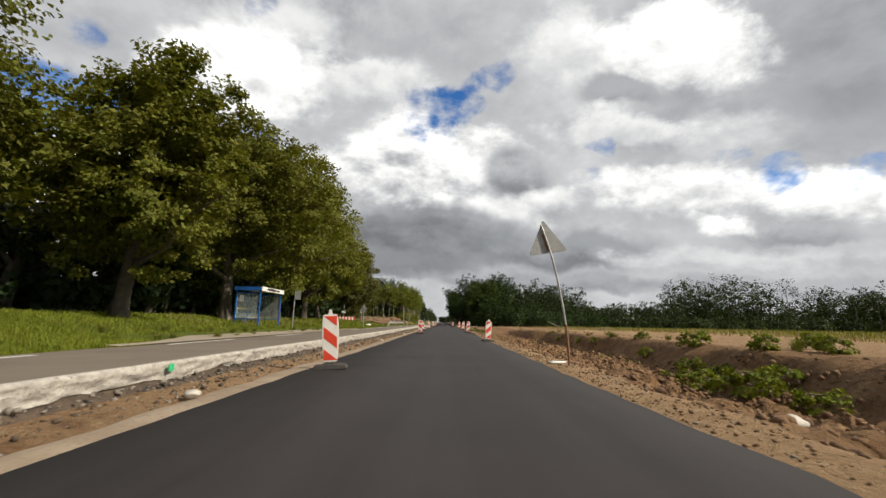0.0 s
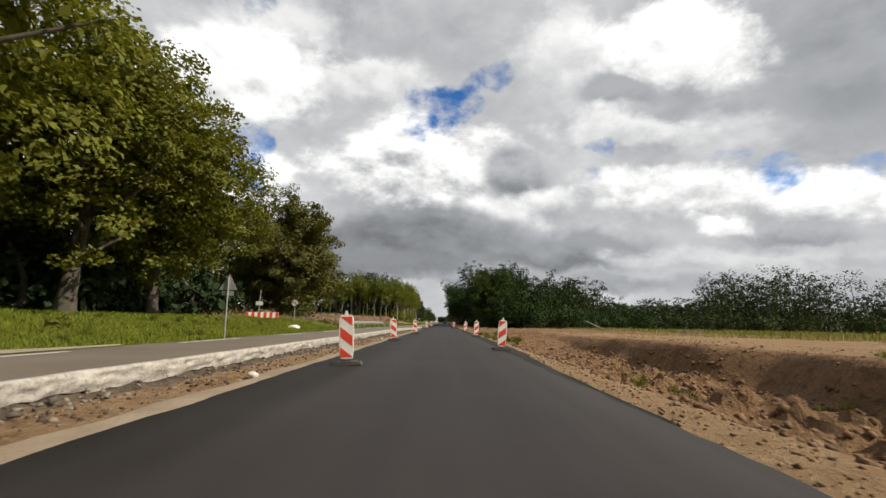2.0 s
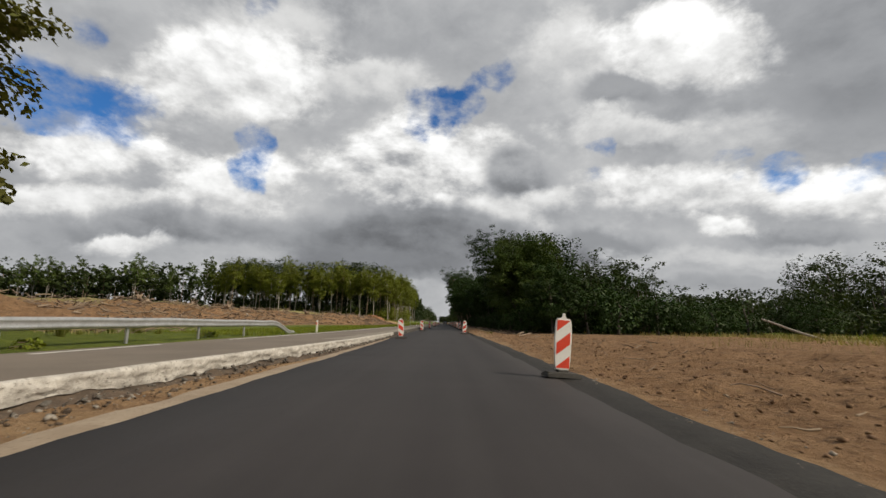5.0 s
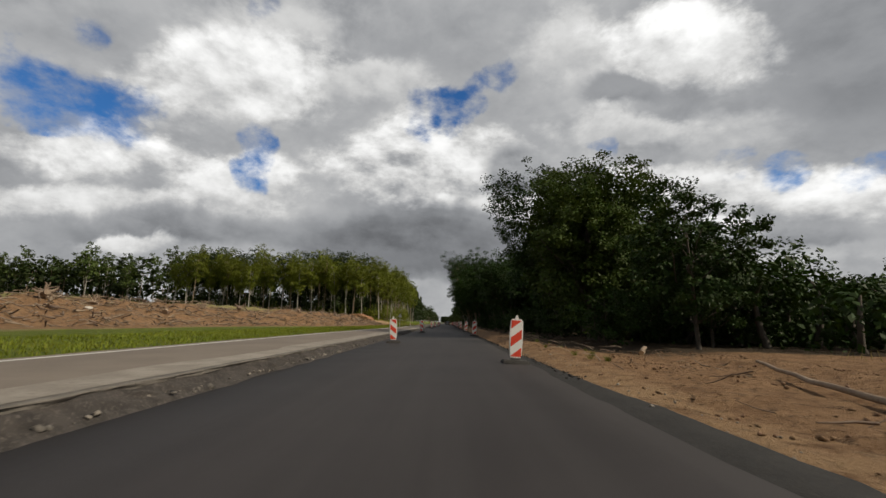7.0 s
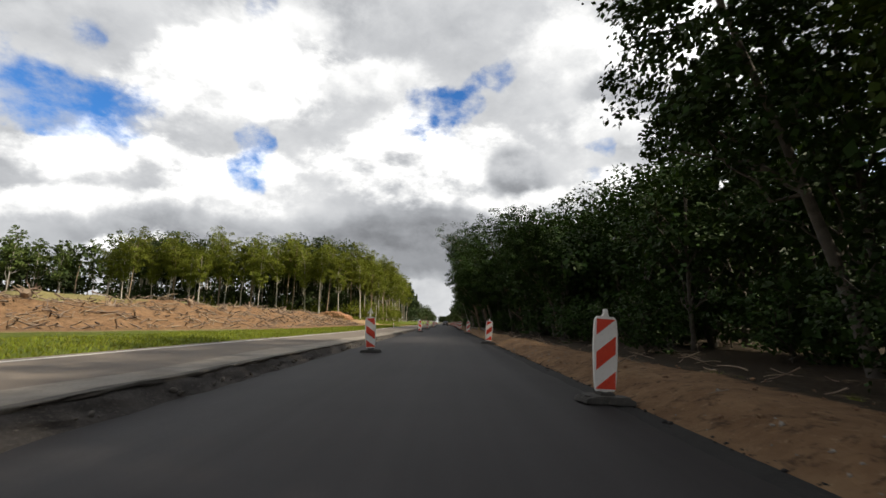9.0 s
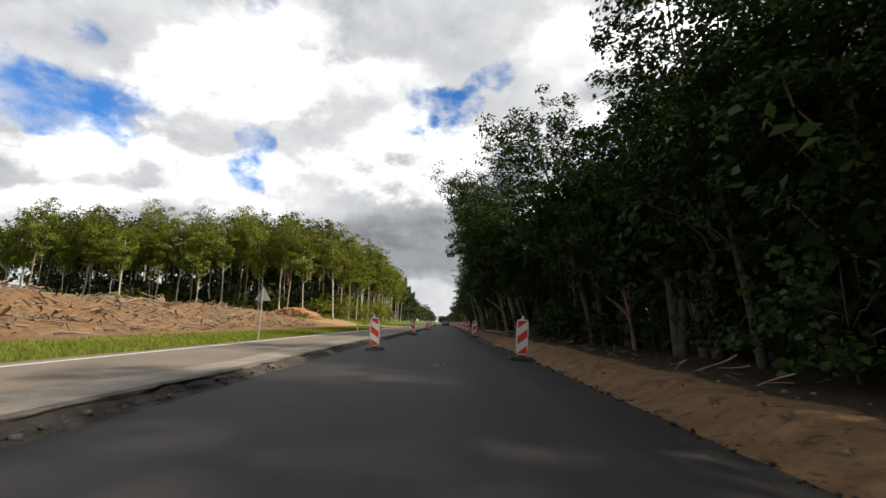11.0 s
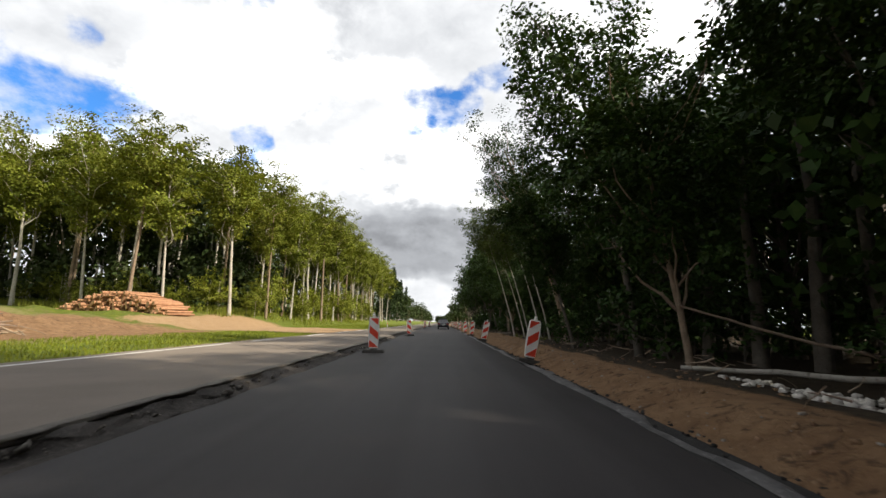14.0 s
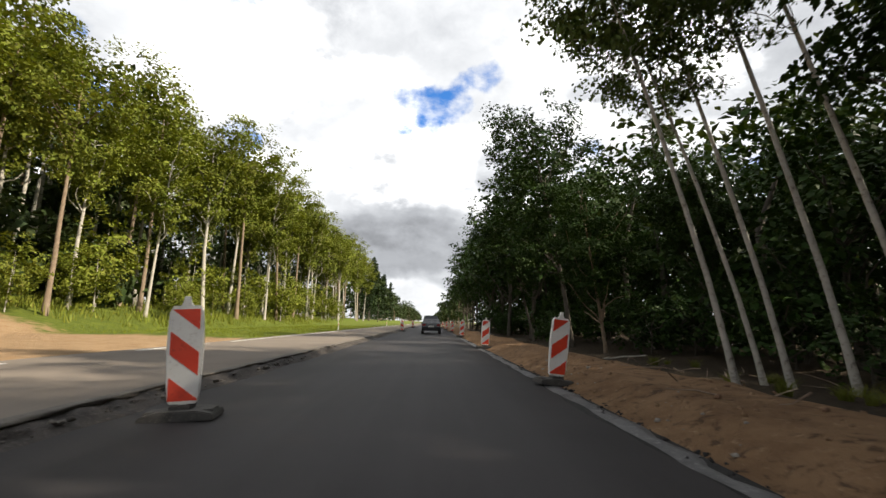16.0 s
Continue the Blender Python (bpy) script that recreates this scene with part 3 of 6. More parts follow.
def edge_rows(lo, hi, cap, deep):
    """The broken edge of the old pavement: a rough upright face, and the crumbs below it."""
    face, crumbs = [], []
    gap = 0.09 if hi < 200 else 0.25
    for y in [v for v in np.arange(-12, 300, gap) if lo <= v <= hi] + [v for v in (320, 360, 450, 800, 2000) if lo <= v <= hi]:
        e, t = float(old_edge(y)), float(old_top(y))
        a = e + jag(y, 0.9, 0.035) + jag(y, 0.35, 0.035)
        d = deep * (1 + jag(y, 0.6, 0.16) + jag(y + 11, 0.2, 0.10))
        line = [(a - cap - 0.05, y, t + 0.004), (a - cap * 0.4 + jag(y, 0.15, 0.03), y, t + 0.006 + jag(y, 0.13, 0.008))]
        for k in range(1, 9):
            s = k / 8
            chip = float(wave(y, 7.0 + 0.9 * s, 0.16)) * 0.055 + float(wave(y + 40, 3.0 + 1.5 * s, 0.36)) * 0.06 + float(wave(y, 19.0 + 1.2 * s, 0.085)) * 0.03
            line.append((a + 0.02 - 0.05 * s * s + chip, y, t - d * s ** 1.1 + 0.01))
        face.append(line)
        foot = t - d
        if lo > 100:
            end = road_left(y) + 0.05 + jag(y, 0.8, 0.05)
            mid_ = a * 0.5 + end * 0.5
            crumbs.append([(a - 0.10, y, t - 0.02), (a + jag(y, 0.3, 0.04), y, t - 0.05 + jag(y, 0.25, 0.04)), (a * 0.7 + end * 0.3 + jag(y + 3, 0.2, 0.05), y, t * 0.66 + jag(y + 5, 0.16, 0.05)), (mid_ + jag(y, 0.25, 0.07), y, t * 0.40 + jag(y + 7, 0.2, 0.05)), (mid_ * 0.4 + end * 0.6 + jag(y + 9, 0.22, 0.06), y, t * 0.18 + jag(y + 1, 0.15, 0.035)), (end + jag(y, 0.4, 0.06), y, 0.02 + jag(y, 0.3, 0.015)), (end + 0.10, y, -0.05)])
            continue
        crumbs.append([(a - 0.10, y, foot + 0.03), (a - 0.02 + jag(y, 0.3, 0.06), y, foot - 0.02), (min(a + 0.06 + jag(y, 0.25, 0.06), ROAD_L - 0.1), y, max(foot - 0.05, 0.04) + jag(y + 7, 0.2, 0.02)), (min(a + 0.13 + jag(y, 0.4, 0.05), ROAD_L - 0.05), y, 0.01 + jag(y, 0.3, 0.015)), (min(a + 0.22, ROAD_L - 0.02), y, -0.09)])
    return face, crumbs


for lo, hi, cap, deep, mat, what in ((-12, 112, 0.06, 0.29, M_slab, "pale rough broken edge of the old pavement"), (112, 2000, 0.10, 0.10, M_gravel, "dark crumbling cut edge of the old pavement")):
    face, crumbs = edge_rows(lo, hi + 0.2, cap, deep)
    tagged(ribbon("kerb", face, mat), what, "kerb", kind="structure")
    tagged(ribbon("trim", crumbs, M_darkedge if lo < 100 else M_tar), "black crumbled bitumen and soil under the pavement edge", "edge", kind="structure")
# grey gravel shoulder that was milled along the cut
rows = [[(float(old_edge(y)) - 1.0 + jag(y, 2.2, 0.25), y, float(old_top(y)) + 0.009), (float(old_edge(y)) - 0.12 + jag(y, 0.9, 0.06), y, float(old_top(y)) + 0.009)] for y in np.arange(96, 212, 0.5)]
tagged(ribbon("pavement", rows, M_milled), "pale milled gravel strip along the cut edge", "verge", kind="structure")
rows = []
for y in np.arange(-12, 108, 0.35):
    rows.append([(ROAD_L - 0.28 + jag(y, 0.9, 0.14), y, -0.05), (ROAD_L - 0.02 + jag(y, 0.8, 0.10), y, -0.004), (ROAD_L + 0.30, y, -0.012)])
tagged(ribbon("pavement", rows, M_sand), "sandy gravel margin along the new asphalt", "verge", kind="structure")
# the lower asphalt course that shows beside the top one, and the crumbly edge further on
rows = [[(ROAD_R - 0.1, y, -0.022), (2.6, y, -0.024), (2.45 + 0.65 * float(step(y, 40, 52)) - 0.35 * float(step(y, 112, 130)) + jag(y, 1.2, 0.07) + jag(y, 0.4, 0.04), y, -0.026), (3.2 - 0.35 * float(step(y, 112, 130)), y, -0.12)] for y in np.arange(38, 420, 0.4)]
tagged(ribbon("road", rows, M_course), "rough black lower asphalt course beside the new surface", "road", kind="structure")
# pale grey slurry that ran out along the edge of the new surface
rows = []
for y in np.arange(196, 300, 0.3):
    inner = 2.40 + jag(y, 0.7, 0.05) + jag(y, 0.3, 0.04)
    outer = inner + max(0.03, 0.20 + 0.08 * float(1 - step(y, 228, 236)) + jag(y + 5, 2.6, 0.16) + jag(y, 0.5, 0.09))
    rows.append([(inner, y, -0.016), ((inner + outer) / 2, y, -0.004 + jag(y, 0.5, 0.02)), (outer, y, -0.03 + jag(y + 3, 0.6, 0.02)), (outer + 0.06, y, -0.12)])
tagged(ribbon("pavement", rows, M_slurry), "pale grey slurry dried along the asphalt edge", "verge", kind="structure")
# the paved bay before the bus shelter
rows = [[(-11.2 + 2.2 * float(1 - step(y, 14, 22)) + 2.4 * float(step(y, 36, 44)) + jag(y, 2, 0.1), y, float(land(-10.5, y)) * 0.25 + 0.75 * float(old_top(y)) + 0.03), (OLD_L - 0.1, y, float(old_top(y)) + 0.005)] for y in np.arange(13, 45, 0.5)]
tagged(ribbon("pavement", rows, M_bay), "pale dusty paving of the bus bay", "pavement", kind="structure")

# paint on the old carriageway
for a, b in [(y, y + 4) for y in range(-10, 96, 8)] + [(98, 236)] + [(y, y + 4) for y in range(238, 268, 8)] + [(268, 420)]:
    ys_ = np.arange(a, b + 0.01, 1.0)
    line = ribbon("road_marking", [[(LINE_X - 0.09, y, float(old_top(y)) + 0.005), (LINE_X + 0.09, y, float(old_top(y)) + 0.005)] for y in ys_], M_line)
    tagged(line, "worn white line painted on the old carriageway", "road marking", kind="structure")


# ---------------------------------------------------------------- trees
def leaf_quads(points, size, rng, flat=0.45, bias=None):
    """Small pointed leaves or sprays, one at each point, turned at random with a lean to lie level."""
    n = len(points)
    normal = rng.normal(size=(n, 3))
    if bias is None:
        normal[:, 2] = np.abs(normal[:, 2]) + flat
    else:
        normal = normal * 0.55 + bias
    normal /= np.linalg.norm(normal, axis=1)[:, None]
    a = np.cross(normal, rng.normal(size=(n, 3)))
    a /= np.linalg.norm(a, axis=1)[:, None] + 1e-9
    b = np.cross(normal, a)
    s = size * rng.uniform(0.6, 1.3, (n, 1))
    fold = normal * s * 0.12
    verts = np.stack([points - a * s * 0.5, points + b * s * 0.32 + fold, points + a * s * 0.5, points - b * s * 0.32 + fold], 1).reshape(-1, 3)
    return verts, np.arange(4 * n).reshape(-1, 4)


def clump_points(centres, radii, per, rng, squash=0.7):
    """Points in flattened balls round the centres, thicker towards their skins."""
    k = len(centres)
    d = rng.normal(size=(k, per, 3))
    d /= np.linalg.norm(d, axis=2)[:, :, None]
    d *= (rng.uniform(0, 1, (k, per, 1)) ** 0.45) * np.asarray(radii)[:, None, None]
    d[:, :, 2] *= squash
    return (np.asarray(centres)[:, None, :] + d).reshape(-1, 3)


def tube(path, radii, sides=7):
    """Rings of a bent, tapered limb."""
    path = np.asarray(path, float)
    t = np.gradient(path, axis=0)
    t /= np.linalg.norm(t, axis=1)[:, None] + 1e-9
    u = np.cross(t, (0.31, 0.95, 0.05))
    u /= np.linalg.norm(u, axis=1)[:, None] + 1e-9
    v = np.cross(t, u)
    a = np.linspace(0, 2 * np.pi, sides, endpoint=False)
    ring = np.cos(a)[None, :, None] * u[:, None] + np.sin(a)[None, :, None] * v[:, None]
    verts = (path[:, None] + ring * np.asarray(radii)[:, None, None]).reshape(-1, 3)
    i = np.arange(len(path) * sides).reshape(-1, sides)
    j = np.roll(i, -1, axis=1)
    return verts, np.stack([i[:-1], j[:-1], j[1:], i[1:]], -1).reshape(-1, 4)


def bent(p, q, rng, sag, n=6):
    """A wandering line from p to q."""
    s = np.linspace(0, 1, n)[:, None]
    side = rng.normal(size=(1, 3)) * sag
    wander = rng.normal(size=(n, 3)) * sag * 0.25
    wander[0] = wander[-1] = 0
    return np.asarray(p) * (1 - s) + np.asarray(q) * s + side * np.sin(s * np.pi) + wander


def joined_tubes(tubes):
    vs, fs, k = [], [], 0
    for v, f in tubes:
        vs.append(v), fs.append(f + k)
        k += len(v)
    return np.concatenate(vs), np.concatenate(fs)


def build_tree(name, seed, height, radius, base, trunk, leaf_mat, bark_mat, leaf, clusters, per, label, shape="round", lean=(0, 0), group="", limbs=14, clump=1.15, category="tree", core=6, core_leaf=1.55, thin=1.0):
    """A tapered trunk with limbs and a crown of many small leaves in uneven clumps, standing at the origin."""
    rng = np.random.RandomState(seed)
    mid, half = (height + base) / 2, (height - base) / 2
    d = rng.normal(size=(clusters, 3))
    d /= np.linalg.norm(d, axis=1)[:, None]
    r = rng.uniform(0.35, 1.0, clusters) ** 0.5
    lobes = 1 + 0.16 * np.sin(3 * np.arctan2(d[:, 1], d[:, 0]) + seed) + 0.13 * np.sin(5 * d[:, 2] + 2.1 * np.arctan2(d[:, 1], d[:, 0]) + 2 * seed)
    r = np.minimum(r * lobes * rng.uniform(0.86, 1.08, clusters), 1.08)
    c = d * r[:, None]
    if shape == "cone":
        h = rng.uniform(0, 1, clusters)
        a = rng.uniform(0, 2 * np.pi, clusters)
        rr = (1 - h) * rng.uniform(0.45, 1.05, clusters) + 0.04
        c = np.stack([np.cos(a) * rr, np.sin(a) * rr, h * 2 - 1], 1)
    if shape == "high":
        c[:, :2] *= (0.75 + 0.35 * np.clip(c[:, 2:3], -1, 1))
    if shape == "skirt":
        c[:, :2] *= (1.05 - 0.30 * np.clip(c[:, 2:3], -1, 1) ** 2 * np.sign(c[:, 2:3]))
    centres = np.stack([c[:, 0] * radius, c[:, 1] * radius, mid + c[:, 2] * half], 1)
    up = np.clip(centres[:, 2:3] / height, 0, 1.1)
    centres[:, :2] += np.asarray(lean)[None] * up ** 1.4
    radii = clump * rng.uniform(0.7, 1.25, clusters) * (radius / 5.5) ** 0.5
    e = new(name)
    tagged(e, label, category, group)
    top = np.array([lean[0] * 0.8, lean[1] * 0.8, mid + half * 0.55])
    spine = bent((0, 0, -0.6), top, rng, trunk * 0.8, 9)
    spine[:, :2] = spine[:, :2] * 0.5 + 0.5 * np.linspace(0, 1, 9)[:, None] ** 1.5 * top[None, :2]
    size = trunk * np.linspace(1, 0.22, 9)
    size[0] *= 1.35
    tubes = [tube(spine, size, 9)]
    for k in rng.permutation(clusters)[:limbs]:
        goal = centres[k]
        at = int(np.clip(np.searchsorted(spine[:, 2], max(base * (1.2 - 0.45 * thin), goal[2] - half * 0.7)), 2, 7))
        tubes.append(tube(bent(spine[at], goal, rng, 0.35, 6), np.linspace(size[at] * 0.55 * thin, 0.025 * thin, 6), 6))
    quick("trunk", *joined_tubes(tubes), bark_mat, e).data.shade_smooth()
    pts = clump_points(centres, radii, per, rng, 0.62)
    out = centres - np.array([lean[0] * 0.6, lean[1] * 0.6, mid - half * 0.5])
    out = out / (np.linalg.norm(out, axis=1)[:, None] + 1e-6) * 0.7 + rng.normal(size=out.shape) * 0.35 + np.array([0, 0, 0.55])
    verts, faces = leaf_quads(pts, leaf, rng, bias=np.repeat(out, per, axis=0))
    if core:
        hub = np.array([lean[0] * 0.5, lean[1] * 0.5, mid])
        inner = hub + (clump_points(centres, radii, core, rng) - hub) * rng.uniform(0.45, 0.93, (clusters * core, 1))
        v2, f2 = leaf_quads(inner, leaf * core_leaf, rng)
        verts, faces = np.concatenate([verts, v2]), np.concatenate([faces, f2 + len(verts)])
    quick("crown", verts, faces, leaf_mat, e)
    return e


def plant(ob, spots_, rng, first=True, tilt=3.0):
    """Sets the first one down and copies of it at the other places: x, y, scale."""
    for n, (x, y, s) in enumerate(spots_):
        z = float(land(x, y)) - 0.05
        m = pose(x, y, z, rng.uniform(-tilt, tilt), rng.uniform(-tilt, tilt), rng.uniform(0, 360)) @ Matrix.Diagonal((s, s, s * rng.uniform(0.94, 1.06), 1))
        if n == 0 and first:
            ob.matrix_basis = m
        else:
            copy_thing(ob, m)


rng = np.random.RandomState(11)
# the row of lindens behind the bus stop
lin_lab = "leafy linden with a dense low-hanging sunlit crown"
lin_a = build_tree("linden_tree", 1, 14.2, 6.0, 2.2, 0.38, M_linden, M_darkbark, 0.23, 440, 80, lin_lab, "skirt", group="lindens along the old road", clump=0.74, core=20)
lin_b = build_tree("linden_tree", 2, 14.0, 6.0, 2.5, 0.38, M_linden, M_darkbark, 0.23, 440, 80, lin_lab, "skirt", group="lindens along the old road", clump=0.74, core=20)
lin_c = build_tree("linden_tree", 3, 13.8, 4.9, 2.2, 0.40, M_linden, M_darkbark, 0.25, 420, 88, lin_lab, "skirt", (1.3, 0), "lindens along the old road", clump=0.72, core=20)
plant(lin_c, [(-14.9, 21.4, 0.92)], np.random.RandomState(2), tilt=0.5)
lin_c.rotation_euler = (0, 0, 0)
plant(lin_a, [(-14.8, 39.8, 1.06), (-16.0, 56.8, 0.78)], rng)
plant(lin_b, [(-14.5, 30.5, 1.06), (-16.0, 51.2, 0.93), (-19.8, 13.4, 0.98)], rng)
dull = build_tree("alder_tree", 4, 15.4, 6.8, -0.9, 0.34, M_alder, M_darkbark, 0.29, 440, 84, "broad grey-green tree with branches down to the grass", "skirt", clump=0.8, core=40)
plant(dull, [(-19.5, 85.5, 1.05)], rng)
behind = build_tree("maple_tree", 5, 15.0, 6.0, 2.5, 0.3, M_linden, M_darkbark, 0.5, 110, 26, "leafy green tree at the edge of the clearing", "round", group="trees behind the bus stop", clump=1.4)
plant(behind, [(-42, 95, 1.12), (-46, 98, 1.0), (-40, 76, 0.95), (-36, 62, 0.9), (-52, 84, 0.95), (-34, 30, 0.85), (-36, 4, 0.85), (-26, 14, 0.85), (-27, 45, 0.85), (-26, 29, 0.9), (-29, 62, 0.85), (-25, 72, 0.7), (-36, 16, 0.9), (-28, 92, 0.85), (-34, 45, 0.9)], rng)

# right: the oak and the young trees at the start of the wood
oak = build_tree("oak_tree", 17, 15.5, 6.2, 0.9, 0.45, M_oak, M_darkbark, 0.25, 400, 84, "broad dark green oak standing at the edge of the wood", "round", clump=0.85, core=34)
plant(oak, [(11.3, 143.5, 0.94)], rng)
young = build_tree("young_maple", 8, 9.0, 3.6, 1.2, 0.14, M_dark, M_darkbark, 0.22, 165, 66, "slender young maple with a thin airy crown", "round", group="young maples before the wood", clump=0.7)
plant(young, [(13.2, 132.5, 0.98), (16.0, 136, 0.85), (21, 140, 0.62)], rng)
shrub = build_tree("willow_shrub", 9, 4.2, 2.6, 0.1, 0.06, M_dark, M_darkbark, 0.20, 56, 50, "dense dark green bush of goat willow", "round", group="bushes before the wood", clump=0.9, limbs=8, category="bush")
plant(shrub, [(10.0, 137.0, 0.9), (14.5, 139.5, 1.2), (19, 137, 1.1), (25, 134, 1.2), (30, 131, 1.1), (36, 136, 1.3), (9.5, 149, 0.8), (12, 156, 1.0), (9.2, 161, 0.9), (13, 166, 1.1), (8.6, 170, 0.8), (42, 128, 1.2), (28, 146, 1.4), (47, 138, 1.4)], rng)

# right: the wood along the road, leaning out over it
wood_lab = "tall dark deciduous tree leaning out towards the road"
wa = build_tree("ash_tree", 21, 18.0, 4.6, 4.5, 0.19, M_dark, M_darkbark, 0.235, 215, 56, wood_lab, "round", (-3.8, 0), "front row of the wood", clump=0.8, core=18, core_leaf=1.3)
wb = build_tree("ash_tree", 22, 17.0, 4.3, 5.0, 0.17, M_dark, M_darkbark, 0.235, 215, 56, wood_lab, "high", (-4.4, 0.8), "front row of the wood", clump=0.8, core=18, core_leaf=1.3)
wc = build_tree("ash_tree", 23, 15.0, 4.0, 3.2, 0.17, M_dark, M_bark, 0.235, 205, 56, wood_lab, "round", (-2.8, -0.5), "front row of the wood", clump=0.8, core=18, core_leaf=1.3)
front = [(11.2, 152, 1.0), (9.4, 176, 0.66), (10.4, 181, 0.76), (9.8, 186, 0.74), (10.6, 190.5, 0.80), (9.7, 195, 0.90), (9.2, 199.5, 0.93), (6.4, 205.6, 1.0), (5.8, 212.5, 1.16),
         (8.6, 215.6, 0.98), (9.4, 226, 0.92), (7.2, 231.5, 0.88), (8.2, 237, 0.90), (7.0, 242, 0.88), (11.4, 246, 0.84), (9.6, 253, 0.72), (10.6, 264, 0.70), (8.2, 269, 0.72), (8.6, 275, 0.86), (8.0, 282, 0.98)]
for k, ob in enumerate((wa, wb, wc)):
    first_one = True
    for x, y, s in front[k::3]:
        m = pose(x, y, float(land(x, y)) - 0.1, rng.uniform(-3, 3), rng.uniform(-4, 2) - 7 * (204 < y < 217), rng.uniform(-28, 28)) @ Matrix.Diagonal((s, s, s, 1))
        if first_one:
            ob.matrix_basis, first_one = m, False
        else:
            copy_thing(ob, m)
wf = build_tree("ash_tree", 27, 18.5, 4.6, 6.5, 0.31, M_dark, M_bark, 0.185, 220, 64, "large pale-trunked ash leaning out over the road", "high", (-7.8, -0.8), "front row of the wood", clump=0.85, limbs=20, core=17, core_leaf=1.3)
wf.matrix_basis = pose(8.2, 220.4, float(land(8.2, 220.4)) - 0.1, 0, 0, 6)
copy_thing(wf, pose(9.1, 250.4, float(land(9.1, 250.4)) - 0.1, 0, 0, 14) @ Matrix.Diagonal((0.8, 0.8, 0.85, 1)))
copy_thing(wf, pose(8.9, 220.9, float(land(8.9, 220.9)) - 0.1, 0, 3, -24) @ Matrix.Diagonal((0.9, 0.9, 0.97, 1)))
# deeper rows, the tall ones near x 21 added to shade the road
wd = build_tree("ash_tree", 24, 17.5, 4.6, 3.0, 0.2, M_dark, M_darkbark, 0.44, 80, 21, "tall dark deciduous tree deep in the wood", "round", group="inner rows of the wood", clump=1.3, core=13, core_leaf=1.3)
deep_rows = [(14.0, 148.5, 0.95), (15.5, 156, 1.0), (12.5, 163, 0.72), (19.0, 152, 1.0), (20, 162, 0.9)]
for y in np.arange(286, 360, 8):
    deep_rows.append((8.6 + rng.uniform(-0.6, 0.6), y, 1.08))
for y in np.arange(166, 330, 8):
    low = 1 - 0.34 * float(step(y, 254, 262) * (1 - step(y, 280, 288)))
    grow = (0.74 + 0.22 * float(step(y, 175, 205))) * low
    deep_rows += [(13.5 + rng.uniform(-1.5, 1.5), y + rng.uniform(-2, 2), grow * rng.uniform(0.9, 1.1)), (21 + rng.uniform(-2, 2), y + 3.5 + rng.uniform(-2, 2), rng.uniform(1.15, 1.3) * low), (18 + rng.uniform(-2, 2), y + rng.uniform(-2, 2), rng.uniform(0.84, 0.98) * low)]
plant(wd, deep_rows, rng)
hazel = build_tree("hazel_bush", 25, 3.6, 2.2, 0.1, 0.05, M_dark, M_darkbark, 0.23, 36, 26, "dark green hazel undergrowth beneath the wood", "round", group="undergrowth of the wood", clump=0.85, limbs=8, category="bush")
plant(hazel, [(8.6 + rng.uniform(-0.8, 3.2), y + rng.uniform(-1.5, 1.5), rng.uniform(0.7, 1.25)) for y in np.arange(174, 330, 3.4)], rng)
plant(hazel, [(13.5 + rng.uniform(-1.0, 4.0), y + rng.uniform(-1.5, 1.5), rng.uniform(1.0, 1.6)) for y in np.arange(150, 330, 5.0)], rng, first=False)

# the leaning pale aspens
asp = build_tree("aspen_tree", 31, 14.0, 2.2, 7.6, 0.088, M_birch, M_palebark, 0.15, 90, 60, "slim pale-barked aspen leaning out over the verge", "round", (-5.0, -0.6), "leaning aspens", clump=0.85, limbs=12, thin=0.5, core=2)
for n, (x, y, s, a) in enumerate([(6.6, 258.0, 0.84, 4), (7.55, 258.5, 0.88, -5), (7.9, 258.2, 1.0, 2), (8.85, 257.7, 1.12, 3), (9.35, 256.7, 1.08, -3)]):
    m = pose(x, y, float(land(x, y)) - 0.1, 0, 0, a) @ Matrix.Diagonal((s, s, s, 1))
    if n == 0:
        asp.matrix_basis = m
    else:
        copy_thing(asp, m)

# left: the tall forest beyond the clearing
for_lab = "tall slender beech with bare pale trunk and high sunlit crown"
fa = build_tree("beech_tree", 41, 22.0, 5.2, 10.5, 0.24, M_wood, M_palebark, 0.33, 96, 52, for_lab, "high", group="forest edge", clump=1.15, core=8, limbs=12)
fb = build_tree("beech_tree", 42, 21.0, 4.8, 9.5, 0.20, M_wood, M_palebark, 0.33, 96, 52, for_lab, "high", group="forest edge", clump=1.1, core=8, limbs=12)
fc = build_tree("beech_tree", 43, 22.6, 5.4, 11.2, 0.22, M_wood, M_bark, 0.33, 96, 52, for_lab, "high", group="forest edge", clump=1.15, core=8, limbs=12)
edge_a, edge_b, edge_c = [], [], []
lists = (edge_a, edge_b, edge_c)
k = 0
for x in np.arange(-25, -105, -4.0):
    lists[k % 3].append((x + rng.uniform(-1.2, 1.2), 268 - 0.08 * (x + 25) + rng.uniform(-3, 4), rng.uniform(0.99, 1.13) * (0.86 if x > -34 else 1.0)))
    k += 1
for y in np.arange(276, 400, 4.2):
    lists[k % 3].append((-23.5 + rng.uniform(-2.0, 2.0), y + rng.uniform(-1.2, 1.2), rng.uniform(0.78, 0.86) + 0.26 * float(step(y, 282, 294))))
    k += 1
for x in np.arange(-30, -100, -6.5):
    lists[k % 3].append((x + rng.uniform(-2, 2), 278 - 0.08 * (x + 25) + rng.uniform(-3, 3), rng.uniform(1.08, 1.18)))
    k += 1
